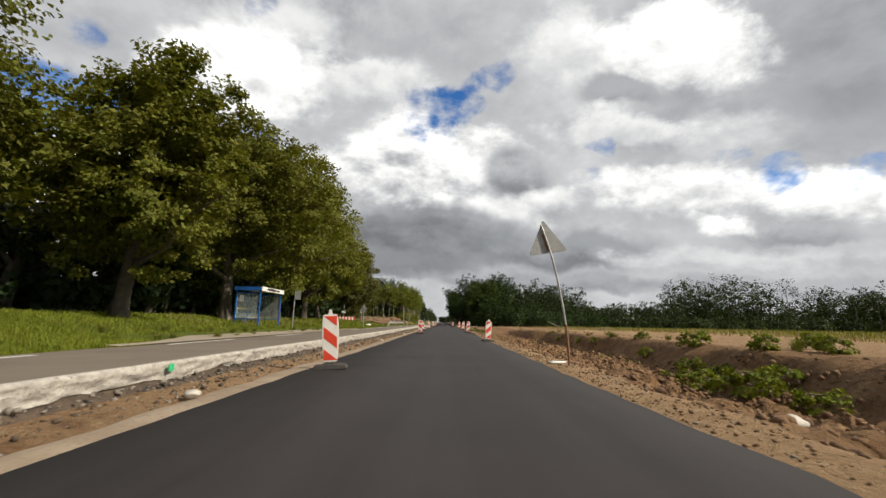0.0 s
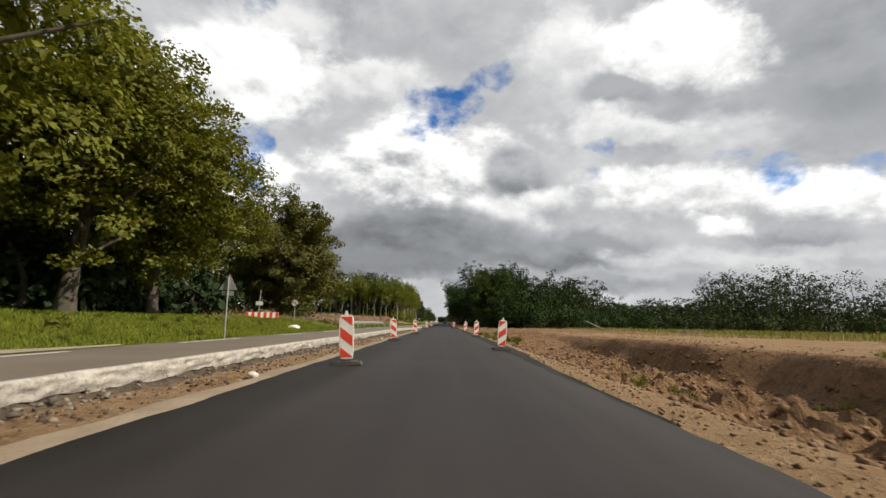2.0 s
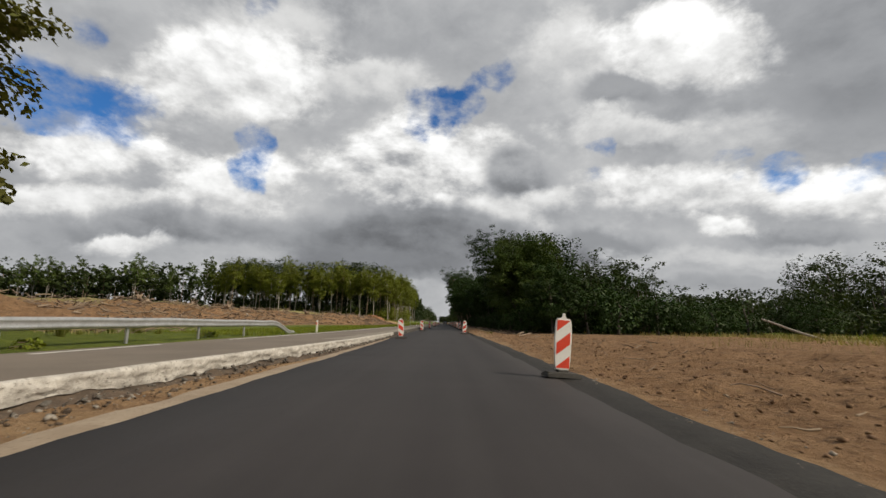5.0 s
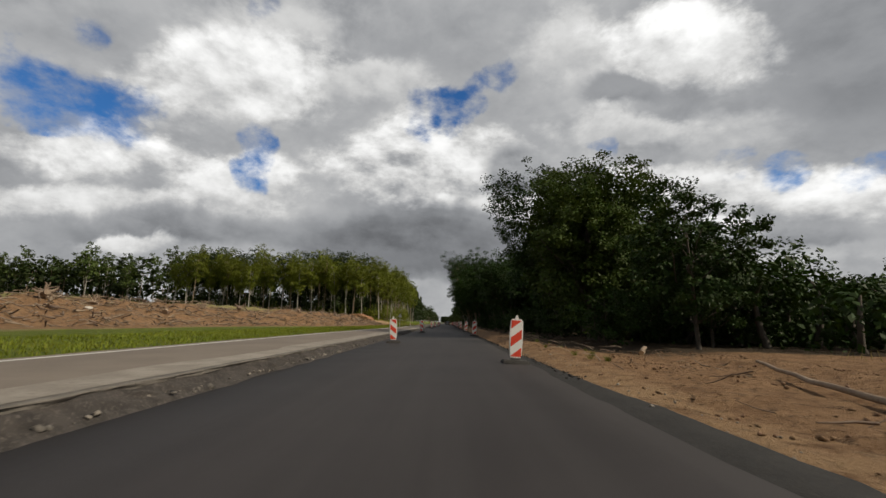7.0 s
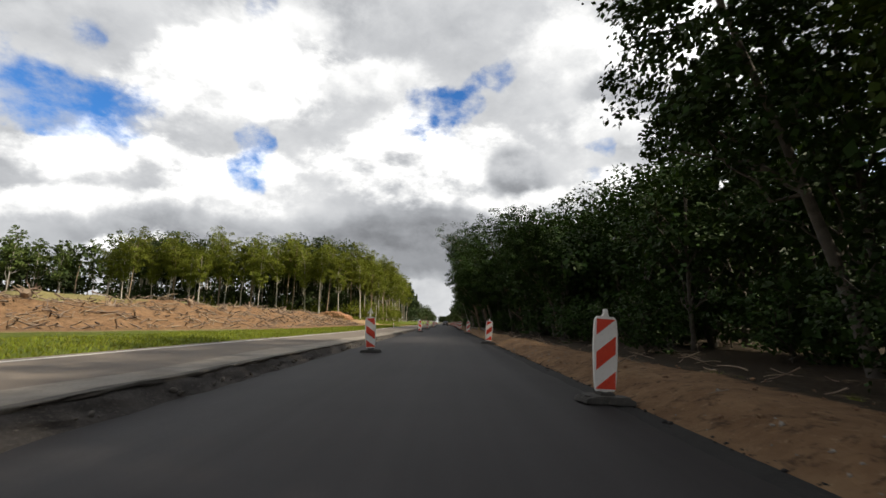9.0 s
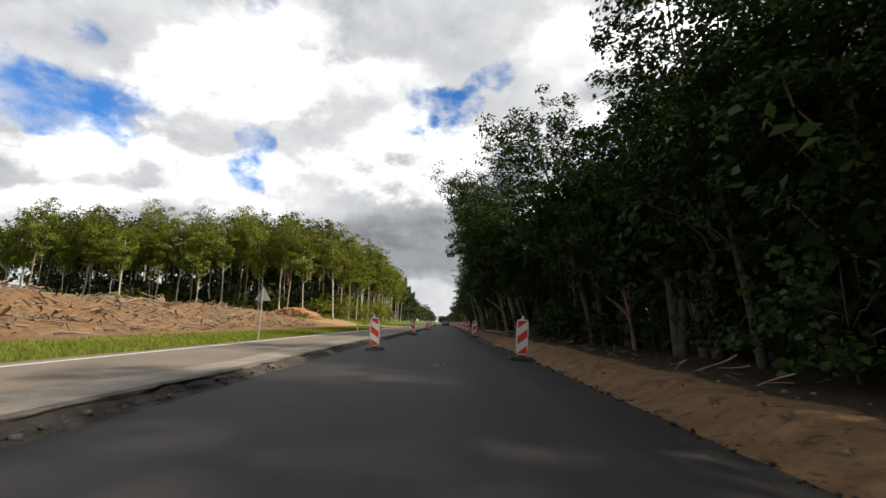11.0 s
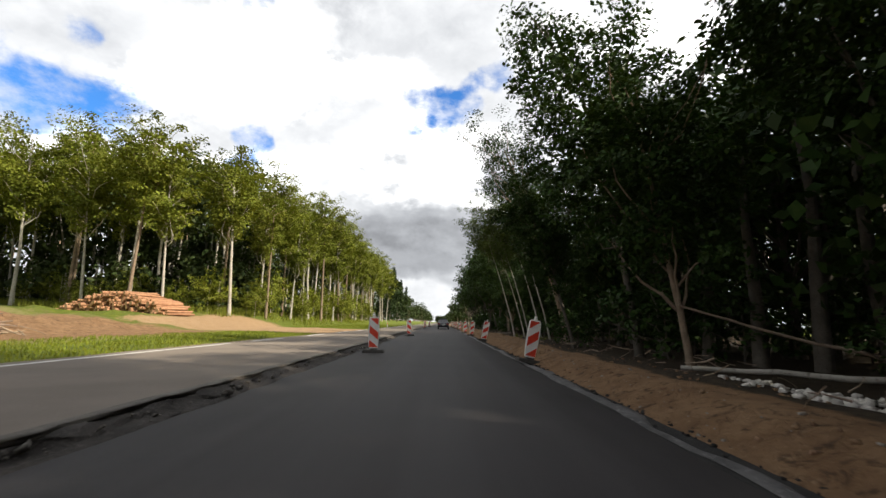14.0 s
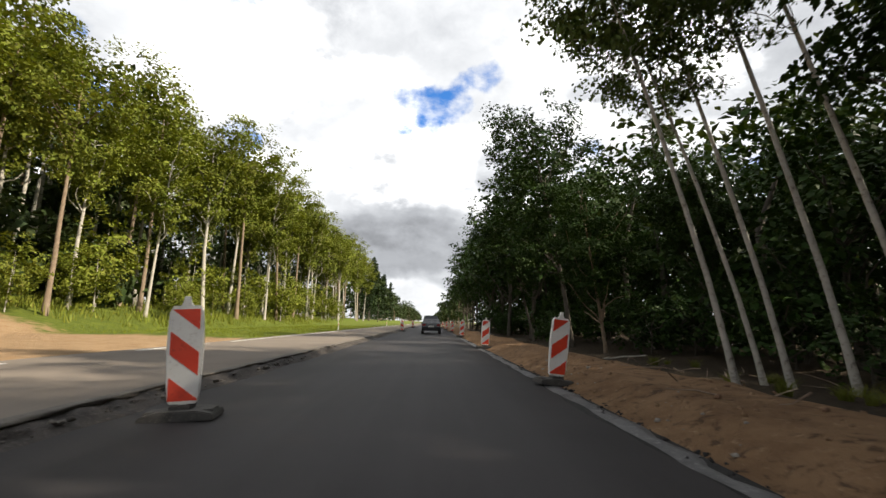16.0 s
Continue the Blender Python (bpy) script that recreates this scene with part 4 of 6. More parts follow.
for y in np.arange(282, 400, 8):
    lists[k % 3].append((-31 + rng.uniform(-2.0, 2.0), y + rng.uniform(-2, 2), rng.uniform(1.08, 1.2)))
    k += 1
plant(fa, edge_a, rng), plant(fb, edge_b, rng), plant(fc, edge_c, rng)
bir = build_tree("birch_tree", 44, 19.0, 2.4, 7.0, 0.15, M_birch, M_palebark, 0.50, 45, 24, "slender white-barked birch at the forest edge", "round", group="far birches", clump=1.2, limbs=8)
plant(bir, [(x + rng.uniform(-2, 2), 298 + rng.uniform(-6, 6), rng.uniform(1.1, 1.35)) for x in np.arange(-100, -215, -5.5)], rng, tilt=5)
sapling = build_tree("beech_sapling", 45, 5.5, 2.0, 0.3, 0.05, M_young, M_palebark, 0.22, 40, 30, "bright green young beech below the forest edge", "round", group="saplings of the forest edge", clump=0.9, limbs=0, category="bush")
plant(sapling, [(-26 - 2.2 * n + rng.uniform(-1, 1), 270 + 0.17 * n + rng.uniform(-2, 6), rng.uniform(0.4, 1.0)) for n in range(30)] + [(-22.5 + rng.uniform(-3.5, 1.5), 274 + 2.6 * n, rng.uniform(0.6, 1.5)) for n in range(36)], rng)
spr = build_tree("spruce_tree", 46, 27.0, 3.6, 1.0, 0.25, M_spruce, M_darkbark, 0.7, 110, 14, "tall dark pointed spruce above the forest", "cone", group="far spruces", clump=1.1, limbs=6)
plant(spr, [(-24 + rng.uniform(-4, 3), 405 + 9 * n + rng.uniform(-3, 3), rng.uniform(0.85, 1.1)) for n in range(12)], rng)


def woods(name, label, places, leaf, per, mat, trunk_mat, category="woods", thick=3.2, ball=0.52):
    """Trees that nobody could count: one sheet of leaf clumps over many trunks."""
    r = np.random.RandomState(len(places))
    vs, fs, k = [], [], 0
    tubes = []
    for x, y, h, rad, base in places:
        z = float(land(x, y))
        n = max(6, int(rad * thick))
        d = r.normal(size=(n, 3))
        d /= np.linalg.norm(d, axis=1)[:, None]
        d *= r.uniform(0.4, 1.0, (n, 1)) ** 0.5
        c = np.array([x, y, z + (h + base) / 2]) + d * np.array([rad, rad, (h - base) / 2])
        pts = clump_points(c, np.full(n, rad * ball), per, r)
        out = (pts - np.array([x, y, z + (h + base) * 0.42])) / rad
        v, f = leaf_quads(pts, leaf, r, bias=out / (np.linalg.norm(out, axis=1)[:, None] + 0.2) * 0.9 + np.array([0, 0, 0.25]))
        vs.append(v), fs.append(f + k)
        k += len(v)
        tubes.append(tube(bent((x, y, z - 0.5), (x, y, z + h * 0.7), r, 0.4, 4), np.linspace(0.25, 0.08, 4), 5))
    e = new(name)
    tagged(e, label, category, kind="stuff")
    quick("crown", np.concatenate(vs), np.concatenate(fs), mat, e)
    quick("trunk", *joined_tubes(tubes), trunk_mat, e)
    return e


r2 = np.random.RandomState(3)
# the belt of trees far off on the right
places = []
for n in range(170):
    y = r2.uniform(175, 340)
    places.append((r2.uniform(60, 240), y, r2.uniform(10, 14), r2.uniform(3.6, 5.8), -1.5))
for n in range(40):
    places.append((r2.uniform(102, 146), r2.uniform(188, 214), r2.uniform(18, 24), r2.uniform(4.5, 6.5), -1.5))
for n in range(26):
    places.append((r2.uniform(146, 172), r2.uniform(160, 186), r2.uniform(14, 19), r2.uniform(4.5, 6), -1.5))
for n in range(90):
    places.append((r2.uniform(14, 70), r2.uniform(215, 285), r2.uniform(16, 21), r2.uniform(3.8, 5.5), -1))
for n in range(34):
    places.append((r2.uniform(27, 48), r2.uniform(180, 215), r2.uniform(14, 20), r2.uniform(3.5, 5), -1))
for n in range(40):
    places.append((r2.uniform(48, 90), r2.uniform(165, 215), r2.uniform(7, 11), r2.uniform(3, 4.5), -1))
for n in range(90):
    places.append((r2.uniform(60, 230), r2.uniform(150, 172), r2.uniform(2.5, 5.5), r2.uniform(2.5, 4), -1.5))
woods("far_woods", "dark belt of woodland beyond the field", places, 0.8, 14, M_far, M_darkbark, thick=6.5, ball=0.33)
# the wood behind the lindens, added as backdrop; its leaf colour holds the crowns' shade
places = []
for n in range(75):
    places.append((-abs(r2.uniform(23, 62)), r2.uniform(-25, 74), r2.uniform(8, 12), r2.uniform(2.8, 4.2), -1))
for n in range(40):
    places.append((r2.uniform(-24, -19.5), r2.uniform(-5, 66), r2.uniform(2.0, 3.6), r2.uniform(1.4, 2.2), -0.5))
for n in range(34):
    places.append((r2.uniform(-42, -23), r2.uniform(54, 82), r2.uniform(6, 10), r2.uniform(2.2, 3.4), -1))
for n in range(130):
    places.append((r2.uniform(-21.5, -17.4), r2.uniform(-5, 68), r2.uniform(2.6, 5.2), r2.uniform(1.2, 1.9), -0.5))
woods("bushy_wood", "bushy wood added behind the lindens, near-black for their shade", places, 0.5, 30, M_spruce, M_darkbark)
# leaf masses added inside the right wood, coloured as shade, blocking sun from the road
places = []
for n in range(150):
    y = r2.uniform(146, 345)
    places.append((12.5 + abs(r2.normal()) * 13, y, r2.uniform(9, 13) * (0.8 + 0.2 * float(step(y, 175, 200))), r2.uniform(2.8, 4.0), -1))
for n in range(45):
    places.append((r2.uniform(13, 46), r2.uniform(139, 156), r2.uniform(3, 6), r2.uniform(2.2, 3.4), -1))
for n in range(45):
    places.append((r2.uniform(15, 36), r2.uniform(132, 150), r2.uniform(4.0, 6.2), r2.uniform(2.4, 3.2), -1))
for n in range(20):
    places.append((r2.uniform(9.8, 14.5), r2.uniform(184, 200), r2.uniform(11.5, 14.5), r2.uniform(2.6, 3.4), 3.0))
for n in range(18):
    places.append((r2.uniform(9.5, 14), r2.uniform(202, 218), r2.uniform(12.5, 15.5), r2.uniform(2.6, 3.4), 3.0))
for n in range(60):
    y = r2.uniform(174, 252)
    places.append((r2.uniform(9.5, 14.5), y, r2.uniform(9, 13.5) * (0.8 + 0.2 * float(step(y, 178, 195))), r2.uniform(2.4, 3.4), 2.0))
woods("wood_interior", "dense inside of the roadside wood, shade put into leaf colour", places, 0.45, 40, M_dark, M_darkbark)
# the forest that closes the road and the clearing in the distance
places = []
for n in range(260):
    side = -1 if n % 2 else 1
    y = r2.uniform(400, 1500)
    x = side * (24 if side < 0 else 10) + side * abs(r2.normal()) * 14
    places.append((x, y, r2.uniform(16, 24) * (0.85 if side > 0 else 1), r2.uniform(4, 6), 2))
for n in range(130):
    places.append((r2.uniform(-260, -34), r2.uniform(292, 330), r2.uniform(20, 27), r2.uniform(3.8, 5.5), -1))
for n in range(40):
    places.append((r2.uniform(-14, 14), r2.uniform(1500, 1600), 20, 6, 1))
for n in range(70):
    places.append((r2.uniform(-330, -190), r2.uniform(100, 320), r2.uniform(14, 20), r2.uniform(4, 6), -1))
woods("distant_forest", "distant dark forest closing the straight road", places, 2.0, 10, M_far, M_bark)
# the inside of the beech forest: fill in a darker leaf colour that paints its shade
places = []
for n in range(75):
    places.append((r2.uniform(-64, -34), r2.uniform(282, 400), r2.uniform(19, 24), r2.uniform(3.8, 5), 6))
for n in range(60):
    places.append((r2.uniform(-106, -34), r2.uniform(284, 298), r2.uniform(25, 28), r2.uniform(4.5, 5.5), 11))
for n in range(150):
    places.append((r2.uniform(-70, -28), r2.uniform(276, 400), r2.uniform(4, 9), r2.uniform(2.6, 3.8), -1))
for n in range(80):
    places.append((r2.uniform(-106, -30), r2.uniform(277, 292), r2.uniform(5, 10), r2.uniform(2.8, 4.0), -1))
woods("forest_interior", "inside of the tall beech forest, shade put into leaf colour", places, 0.8, 26, M_far, M_palebark, thick=3.6, ball=0.45)


# ---------------------------------------------------------------- guide beacons
def clip_band(poly, lo, hi):
    for sign, lim in ((1, lo), (-1, -hi)):
        out = []
        for (x0, z0), (x1, z1) in zip(poly, poly[1:] + poly[:1]):
            a, b = sign * z0 - lim, sign * z1 - lim
            if a >= 0:
                out.append((x0, z0))
            if a * b < 0:
                s = a / (a - b)
                out.append((x0 + s * (x1 - x0), z0 + s * (z1 - z0)))
        poly = out
    return poly


PW, PH, PZ = 0.37, 1.08, 0.16        # panel width, height, and height of its lower edge


def build_beacon(side, label):
    """side 1: stripes rise to the right; -1: to the left."""
    e = new("guide_beacon")
    tagged(e, label, "guide beacon", "beacons along the new carriageway")
    w2 = PW / 2
    half = [(w2 - 0.045, PZ), (w2 - 0.03, PZ + 0.03), (w2 - 0.012, PZ + 0.18), (w2, PZ + 0.42), (w2 + 0.006, PZ + 0.66), (w2 - 0.002, PZ + 0.88), (w2 - 0.012, PZ + PH - 0.06), (w2 - 0.05, PZ + PH)]
    outline = half + [(-x, z) for x, z in reversed(half)]
    panel = part("panel", prism(outline, 0.055, bevel=0.008), M_white, e)
    inner, rise, band = w2 - 0.034, 0.24, 0.255
    for k in range(-1, 3):
        z0 = PZ + 0.30 + 0.505 * k
        poly = [(-inner, z0), (inner, z0 + rise), (inner, z0 + rise + band), (-inner, z0 + band)]
        poly = clip_band(poly, PZ + 0.035, PZ + PH - 0.04)
        if len(poly) < 3:
            continue
        poly = [(x * side, z) for x, z in poly]
        for s in (-1, 1):
            part("stripe", prism(poly, 0.004, at=(0, s * 0.0295, 0)), M_red, panel, "red reflective stripe")
    knob = prism([(-0.07, PZ + PH - 0.01), (0.07, PZ + PH - 0.01), (0.035, PZ + PH + 0.045), (0.03, PZ + PH + 0.11), (-0.03, PZ + PH + 0.11), (-0.035, PZ + PH + 0.045)], 0.05, bevel=0.008)
    part("handle", knob, M_white, e)
    part("tongue", box(0.09, 0.05, 0.18, (0, 0, 0.10), 0.008), M_white, e)
    foot = prism([(-0.38, 0.0), (0.38, 0.0), (0.37, 0.07), (0.20, 0.11), (-0.20, 0.11), (-0.37, 0.07)], 0.42, bevel=0.012)
    foot = box(0.22, 0.20, 0.06, (0, 0, 0.125), 0.012, bm=foot)
    for s in (-1, 1):
        foot = box(0.12, 0.24, 0.04, (s * 0.29, 0, 0.085), 0.012, bm=foot)
    part("foot", foot, M_rubber, e, "grey recycled rubber foot plate")
    return e


rb = np.random.RandomState(8)
right_beacon = build_beacon(1, "red and white striped plastic guide beacon on a rubber foot")
left_beacon = build_beacon(-1, "red and white striped plastic guide beacon on a rubber foot")
# across, along, lean, turn
RIGHTS = [(2.35, 29.2, 0, 4), (2.28, 51.4, 1, -3), (2.5, 69.0, 0, 2), (2.5, 87, 1, 2), (1.94, 121.5, 0, -3), (2.34, 147.0, 0, 3), (2.4, 165.0, 1, 2), (2.4, 186.2, 0, -4), (2.36, 207.8, -1, 3), (2.45, 220.2, 2, 3), (2.62, 231.8, 8, 3), (2.66, 246.4, 9, 2),
          (2.65, 257.4, 4, 3), (2.7, 268.8, 0, 0), (2.7, 284, 2, 2), (2.7, 300, 0, 1), (2.7, 318, 2, 1), (2.7, 340, 0, 2)]
LEFTS = [(-2.95, 12.0, 0, 2), (-2.55, 43.9, 0, -3), (-3.05, 59.3, -1, 3), (-2.75, 74.6, 0, 2), (-2.85, 107.0, 0, 3), (-2.75, 132.2, 1, -2), (-2.6, 156.4, 0, 2), (-2.65, 189.5, 0, 3), (-2.6, 210.0, 1, 2), (-2.3, 234.7, 3, -3), (-2.42, 254.1, 0, 2), (-2.9, 300, 0, 0), (-2.9, 330, 0, 2)]
for ob, rows_ in ((right_beacon, RIGHTS), (left_beacon, LEFTS)):
    for n, (x, y, lean_, turn) in enumerate(rows_):
        m = pose(x, y, 0.0 if x < 0 else -0.01, 0, lean_ + (-3 if x < 0 else 3), turn + 6)
        if n == 0:
            ob.matrix_basis = m
        else:
            copy_thing(ob, m)


# ---------------------------------------------------------------- bus stop
def on_ground(x, y):
    return float(land(x, y))


def bus_shelter(x, y):
    """A steel shelter open to the road: x across at the front, y at its near end; 3.6 m long, 1.6 m deep."""
    z = on_ground(x - 0.8, y + 1.8) - 0.02
    e = thing("bus_shelter", (x, y, z), "blue steel bus shelter with glass walls and white fascia", "bus shelter")
    for px in (-0.04, -1.55):
        for py in (0.04, 1.8, 3.56):
            if px > -1 and py == 1.8:
                continue
            part("post", box(0.08, 0.08, 2.35, (px, py, 1.12), 0.01), M_blue, e, "blue square steel post")
    part("roof", box(1.75, 3.8, 0.07, (-0.80, 1.8, 2.30), 0.01), M_steel, e)
    front_ = part("fascia", box(0.06, 3.84, 0.28, (0.10, 1.8, 2.30), 0.012), M_white, e, "white fascia board")
    for k, (at_, long_) in enumerate(((0.75, 0.16), (0.98, 0.22), (1.28, 0.30), (1.66, 0.38), (2.05, 0.30), (2.40, 0.24), (2.70, 0.28))):
        part("dark_bar", box(0.006, long_, 0.12, (0.133, at_, 2.30 + 0.008 * (k % 2)), 0.0), M_black, front_, "plain dark bar")
    part("fascia", box(1.70, 0.05, 0.24, (-0.80, -0.10, 2.30), 0.012), M_blue, e, "blue end fascia")
    for py in (0.92, 2.68):
        pane = part("pane", box(0.012, 1.62, 1.60, (-1.55, py, 1.22), 0.0), M_glass, e, "clear back glass")
        pane.visible_shadow = False
    for py in (0.04, 3.56):
        pane = part("pane", box(1.38, 0.012, 1.60, (-0.80, py, 1.22), 0.0), M_glass, e, "clear side glass")
        pane.visible_shadow = False
        part("rail", box(1.42, 0.05, 0.05, (-0.80, py, 0.38), 0.008), M_blue, e)
        part("rail", box(1.42, 0.05, 0.05, (-0.80, py, 2.06), 0.008), M_blue, e)
    for pz in (0.38, 2.06):
        part("rail", box(0.05, 3.44, 0.05, (-1.55, 1.8, pz), 0.008), M_blue, e)
    part("poster", box(0.01, 0.55, 0.42, (-1.53, 0.72, 1.70), 0.0), M_white, e, "pale timetable sheet")
    part("poster", box(0.01, 1.5, 0.10, (-1.53, 0.95, 1.05), 0.0), M_yellow, e, "yellow safety band on the glass")
    bench = part("bench", box(0.36, 2.6, 0.045, (-1.25, 1.7, 0.47), 0.01), M_brush, e, "grey wooden bench")
    for py in (0.7, 2.7):
        part("bracket", box(0.30, 0.05, 0.47, (-1.25, py, 0.23), 0.006), M_steel, bench)
    return e


bus_shelter(-12.1, 29.9)

stop = thing("bus_stop_sign", (-11.3, 33.9, on_ground(-11.3, 33.9)), "grey steel pole with a rectangular bus stop plate", "road sign")
part("pole", rod((0, 0, -0.3), (0.06, 0, 2.75), 0.035), M_steel, stop)
part("plate", box(0.44, 0.02, 0.62, (0.28, -0.05, 2.40), 0.006), M_signback, stop)
part("bracket", box(0.30, 0.03, 0.03, (0.18, -0.03, 2.55), 0.004), M_steel, stop)


def triangle_outline(side, r=0.05):
    h = side * 0.866
    pts = [(-side / 2, 0), (side / 2, 0), (0, h)]
    out = []
    cx, cz = 0, h / 3
    for n, (px, pz) in enumerate(pts):
        for k in (-1, 0, 1):
            qx, qz = pts[(n + (1 if k > 0 else -1)) % 3] if k else (cx, cz)
            d = math.hypot(qx - px, qz - pz)
            s = r / d if k else r * 0.55 / d
            out.append((px + (qx - px) * s, pz + (qz - pz) * s))
    return out


def warning_back(x, y, top, side, label, lean=0.0, plate=False):
    """A triangular warning sign seen from behind, with its pole and clamps."""
    z = on_ground(x, y)
    e = thing("warning_sign", (x, y, z), label, "road sign")
    h = side * 0.866
    low = top - z - h
    part("pole", rod((0, 0, -0.3), (lean, 0, low + h * 0.8), 0.03), M_steel, e)
    plate_ob = part("plate", prism(triangle_outline(side), 0.02, at=(lean, 0.05, low), bevel=0.004), M_signback, e, "unpainted grey back of the triangular plate")
    for pz in (0.12, 0.40):
        part("clamp", box(0.16, 0.05, 0.035, (lean, 0.02, low + pz * side), 0.004), M_steel, plate_ob)
    if plate:
        part("lower_plate", box(0.50, 0.02, 0.20, (lean, 0.05, low - 0.14), 0.005), M_signback, e)
    return e


warning_back(-9.3, 51.4, 3.0, 0.80, "grey back of a triangular warning sign with a plate below", -0.06, plate=True)
warning_back(-8.9, 193.7, 2.68, 0.80, "grey back of a triangular warning sign on a thin pole", 0.05)

# the bent sign pole beside the trench
bentsign = thing("warning_sign", (3.15, 14.2, on_ground(3.15, 14.2)), "leaning triangular warning sign on a bent rusty pole", "road sign")
zig = [(-0.72 * (k / 9) ** 2.2, 0.0, -0.3 + 4.3 * k / 9) for k in range(10)]
zig = [(0.03 * math.sin(k) * 0.3 + x, 0, z) for k, (x, y, z) in enumerate(zig)]
v, f = tube(zig[:4], [0.035] * 4, 10)
quick("pole", v, f, M_rust, bentsign)["label"] = "rusty lower pole"
v, f = tube(zig[3:], [0.03] * 7, 10)
quick("pole", v, f, M_steel, bentsign)["label"] = "grey upper pole"
tri = prism(triangle_outline(1.16, 0.07), 0.02, bevel=0.004)
bmesh.ops.transform(tri, matrix=pose(-0.49, 0.06, 3.17, 0, -9, 4), verts=tri.verts)
tri = part("plate", tri, M_signback, bentsign, "grey back of the triangular plate")
part("clamp", box(0.10, 0.05, 0.50, (-0.56, 0.025, 3.48), 0.006, (0, -20, 0)), M_rust, tri, "rusty mounting bar")

# ---------------------------------------------------------------- closed side road
bar = thing("road_barrier", (-15.3, 69.9, on_ground(-15.3, 69.9)), "red and white striped barrier board across the side road", "barrier", turn=12)
bz = 1.22 - on_ground(-15.3, 69.9)
board = part("board", box(2.6, 0.04, 0.46, (0, 0, bz + 0.23), 0.006), M_white, bar)
for k in range(6):
    part("stripe", box(0.235, 0.006, 0.45, (-1.18 + 0.472 * k, -0.022, bz + 0.23), 0.0), M_red, board, "red upright stripe")
for px in (-1.0, 0.85):
    part("post", rod((px, 0.05, -0.3), (px, 0.05, bz + 0.35), 0.03), M_steel, bar)
info = thing("information_sign", (-15.9, 70.6, on_ground(-15.9, 70.6)), "white rectangular plate on a tall grey pole", "road sign")
part("pole", rod((0, 0, -0.3), (0.05, 0, 2.3), 0.035), M_steel, info)
part("plate", box(0.62, 0.02, 0.32, (0.02, -0.05, 1.15), 0.006), M_white, info)

turn = thing("no_left_turn_sign", (-13.4, 72.3, on_ground(-13.4, 72.3)), "round white no-left-turn sign with a red rim", "road sign")
dz = 2.58 - on_ground(-13.4, 72.3)
part("pole", rod((0, 0, -0.3), (0, 0, dz + 0.25), 0.03), M_steel, turn)
disc = part("disc", rod((0, -0.05, dz), (0, -0.03, dz), 0.34, sides=32), M_white, turn)
ring = bmesh.new()
a1 = [ring.verts.new((0.335 * math.cos(k * math.pi / 16), -0.056, dz + 0.335 * math.sin(k * math.pi / 16))) for k in range(32)]
a2 = [ring.verts.new((0.265 * math.cos(k * math.pi / 16), -0.056, dz + 0.265 * math.sin(k * math.pi / 16))) for k in range(32)]
for k in range(32):
    ring.faces.new((a1[k], a1[(k + 1) % 32], a2[(k + 1) % 32], a2[k]))
bmesh.ops.solidify(ring, geom=ring.faces[:], thickness=0.004)
part("rim", ring, M_red, disc, "red rim")
part("arrow", box(0.055, 0.006, 0.20, (0.07, -0.057, dz - 0.06)), M_black, disc, "black arrow shaft")
part("arrow", box(0.20, 0.006, 0.055, (-0.01, -0.0575, dz + 0.055)), M_black, disc, "black arrow bend")
part("arrow_head", prism([(-0.19, dz + 0.055), (-0.08, dz - 0.03), (-0.08, dz + 0.14)], 0.006, at=(0, -0.058, 0)), M_black, disc, "black arrow head")
part("slash", box(0.52, 0.005, 0.045, (0, -0.0615, dz), 0, (0, 45, 0)), M_red, disc, "red diagonal bar")


def lump(name, at, size, mat, seed, label="", category="", turn_=0.0, squash=0.6, parent=None, group=""):
    """A rough stone or clod."""
    r = np.random.RandomState(seed)
    b = bmesh.new()
    bmesh.ops.create_icosphere(b, subdivisions=3, radius=1)
    for vert in b.verts:
        n = noise.noise(vert.co * 1.1 + Vector((seed, 0, 0))) * 0.35 + noise.noise(vert.co * 2.7 + Vector((0, seed, 0))) * 0.14
        vert.co *= 1 + n
    bmesh.ops.scale(b, vec=(size, size * r.uniform(0.7, 1.0), size * squash), verts=b.verts)
    bmesh.ops.rotate(b, matrix=Matrix.Rotation(turn_, 3, "Z"), verts=b.verts)
    ob = part(name, b, mat, parent, smooth=True)
    ob.location = at
    return tagged(ob, label, category, group)


lump("boulder", (4.75, 8.3, on_ground(4.75, 8.3) + 0.07), 0.19, M_stone, 3, "pale rounded stone lying on the sand", "stone")
lump("crumpled_sheet", (-11.3, 66.0, on_ground(-11.3, 66.0) + 0.08), 0.42, M_white, 5, "crumpled white plastic sheet on the verge", "rubbish", 0.3, 0.35)
lump("boulder", (-31.0, 147.0, on_ground(-31, 147) + 0.1), 0.35, M_stone, 8, "pale stone in the cleared field", "stone")
lump("rag", (3.0, 15.0, on_ground(3.0, 15.0) + 0.03), 0.28, M_white, 9, "flat white scrap lying beside the asphalt", "rubbish", 0.6, 0.12)
for k, (x, y, s) in enumerate([(-3.95, 8.1, 0.12), (-3.9, 27.6, 0.10), (-3.88, 41.5, 0.13), (-3.95, 60.6, 0.11)]):
    lump("stone", (x, y, 0.02), s, M_stone, 20 + k, "small pale stone on the sandy margin", "stone", k, 0.5)
spray = part("survey_mark", box(0.02, 0.14, 0.12, (0, 0, 0), 0.006), M_green)
spray.location = (float(old_edge(9.2)) + 0.055, 9.2, float(old_top(9.2)) - 0.09)
tagged(spray, "small green survey mark sprayed on the pavement edge", "marking")

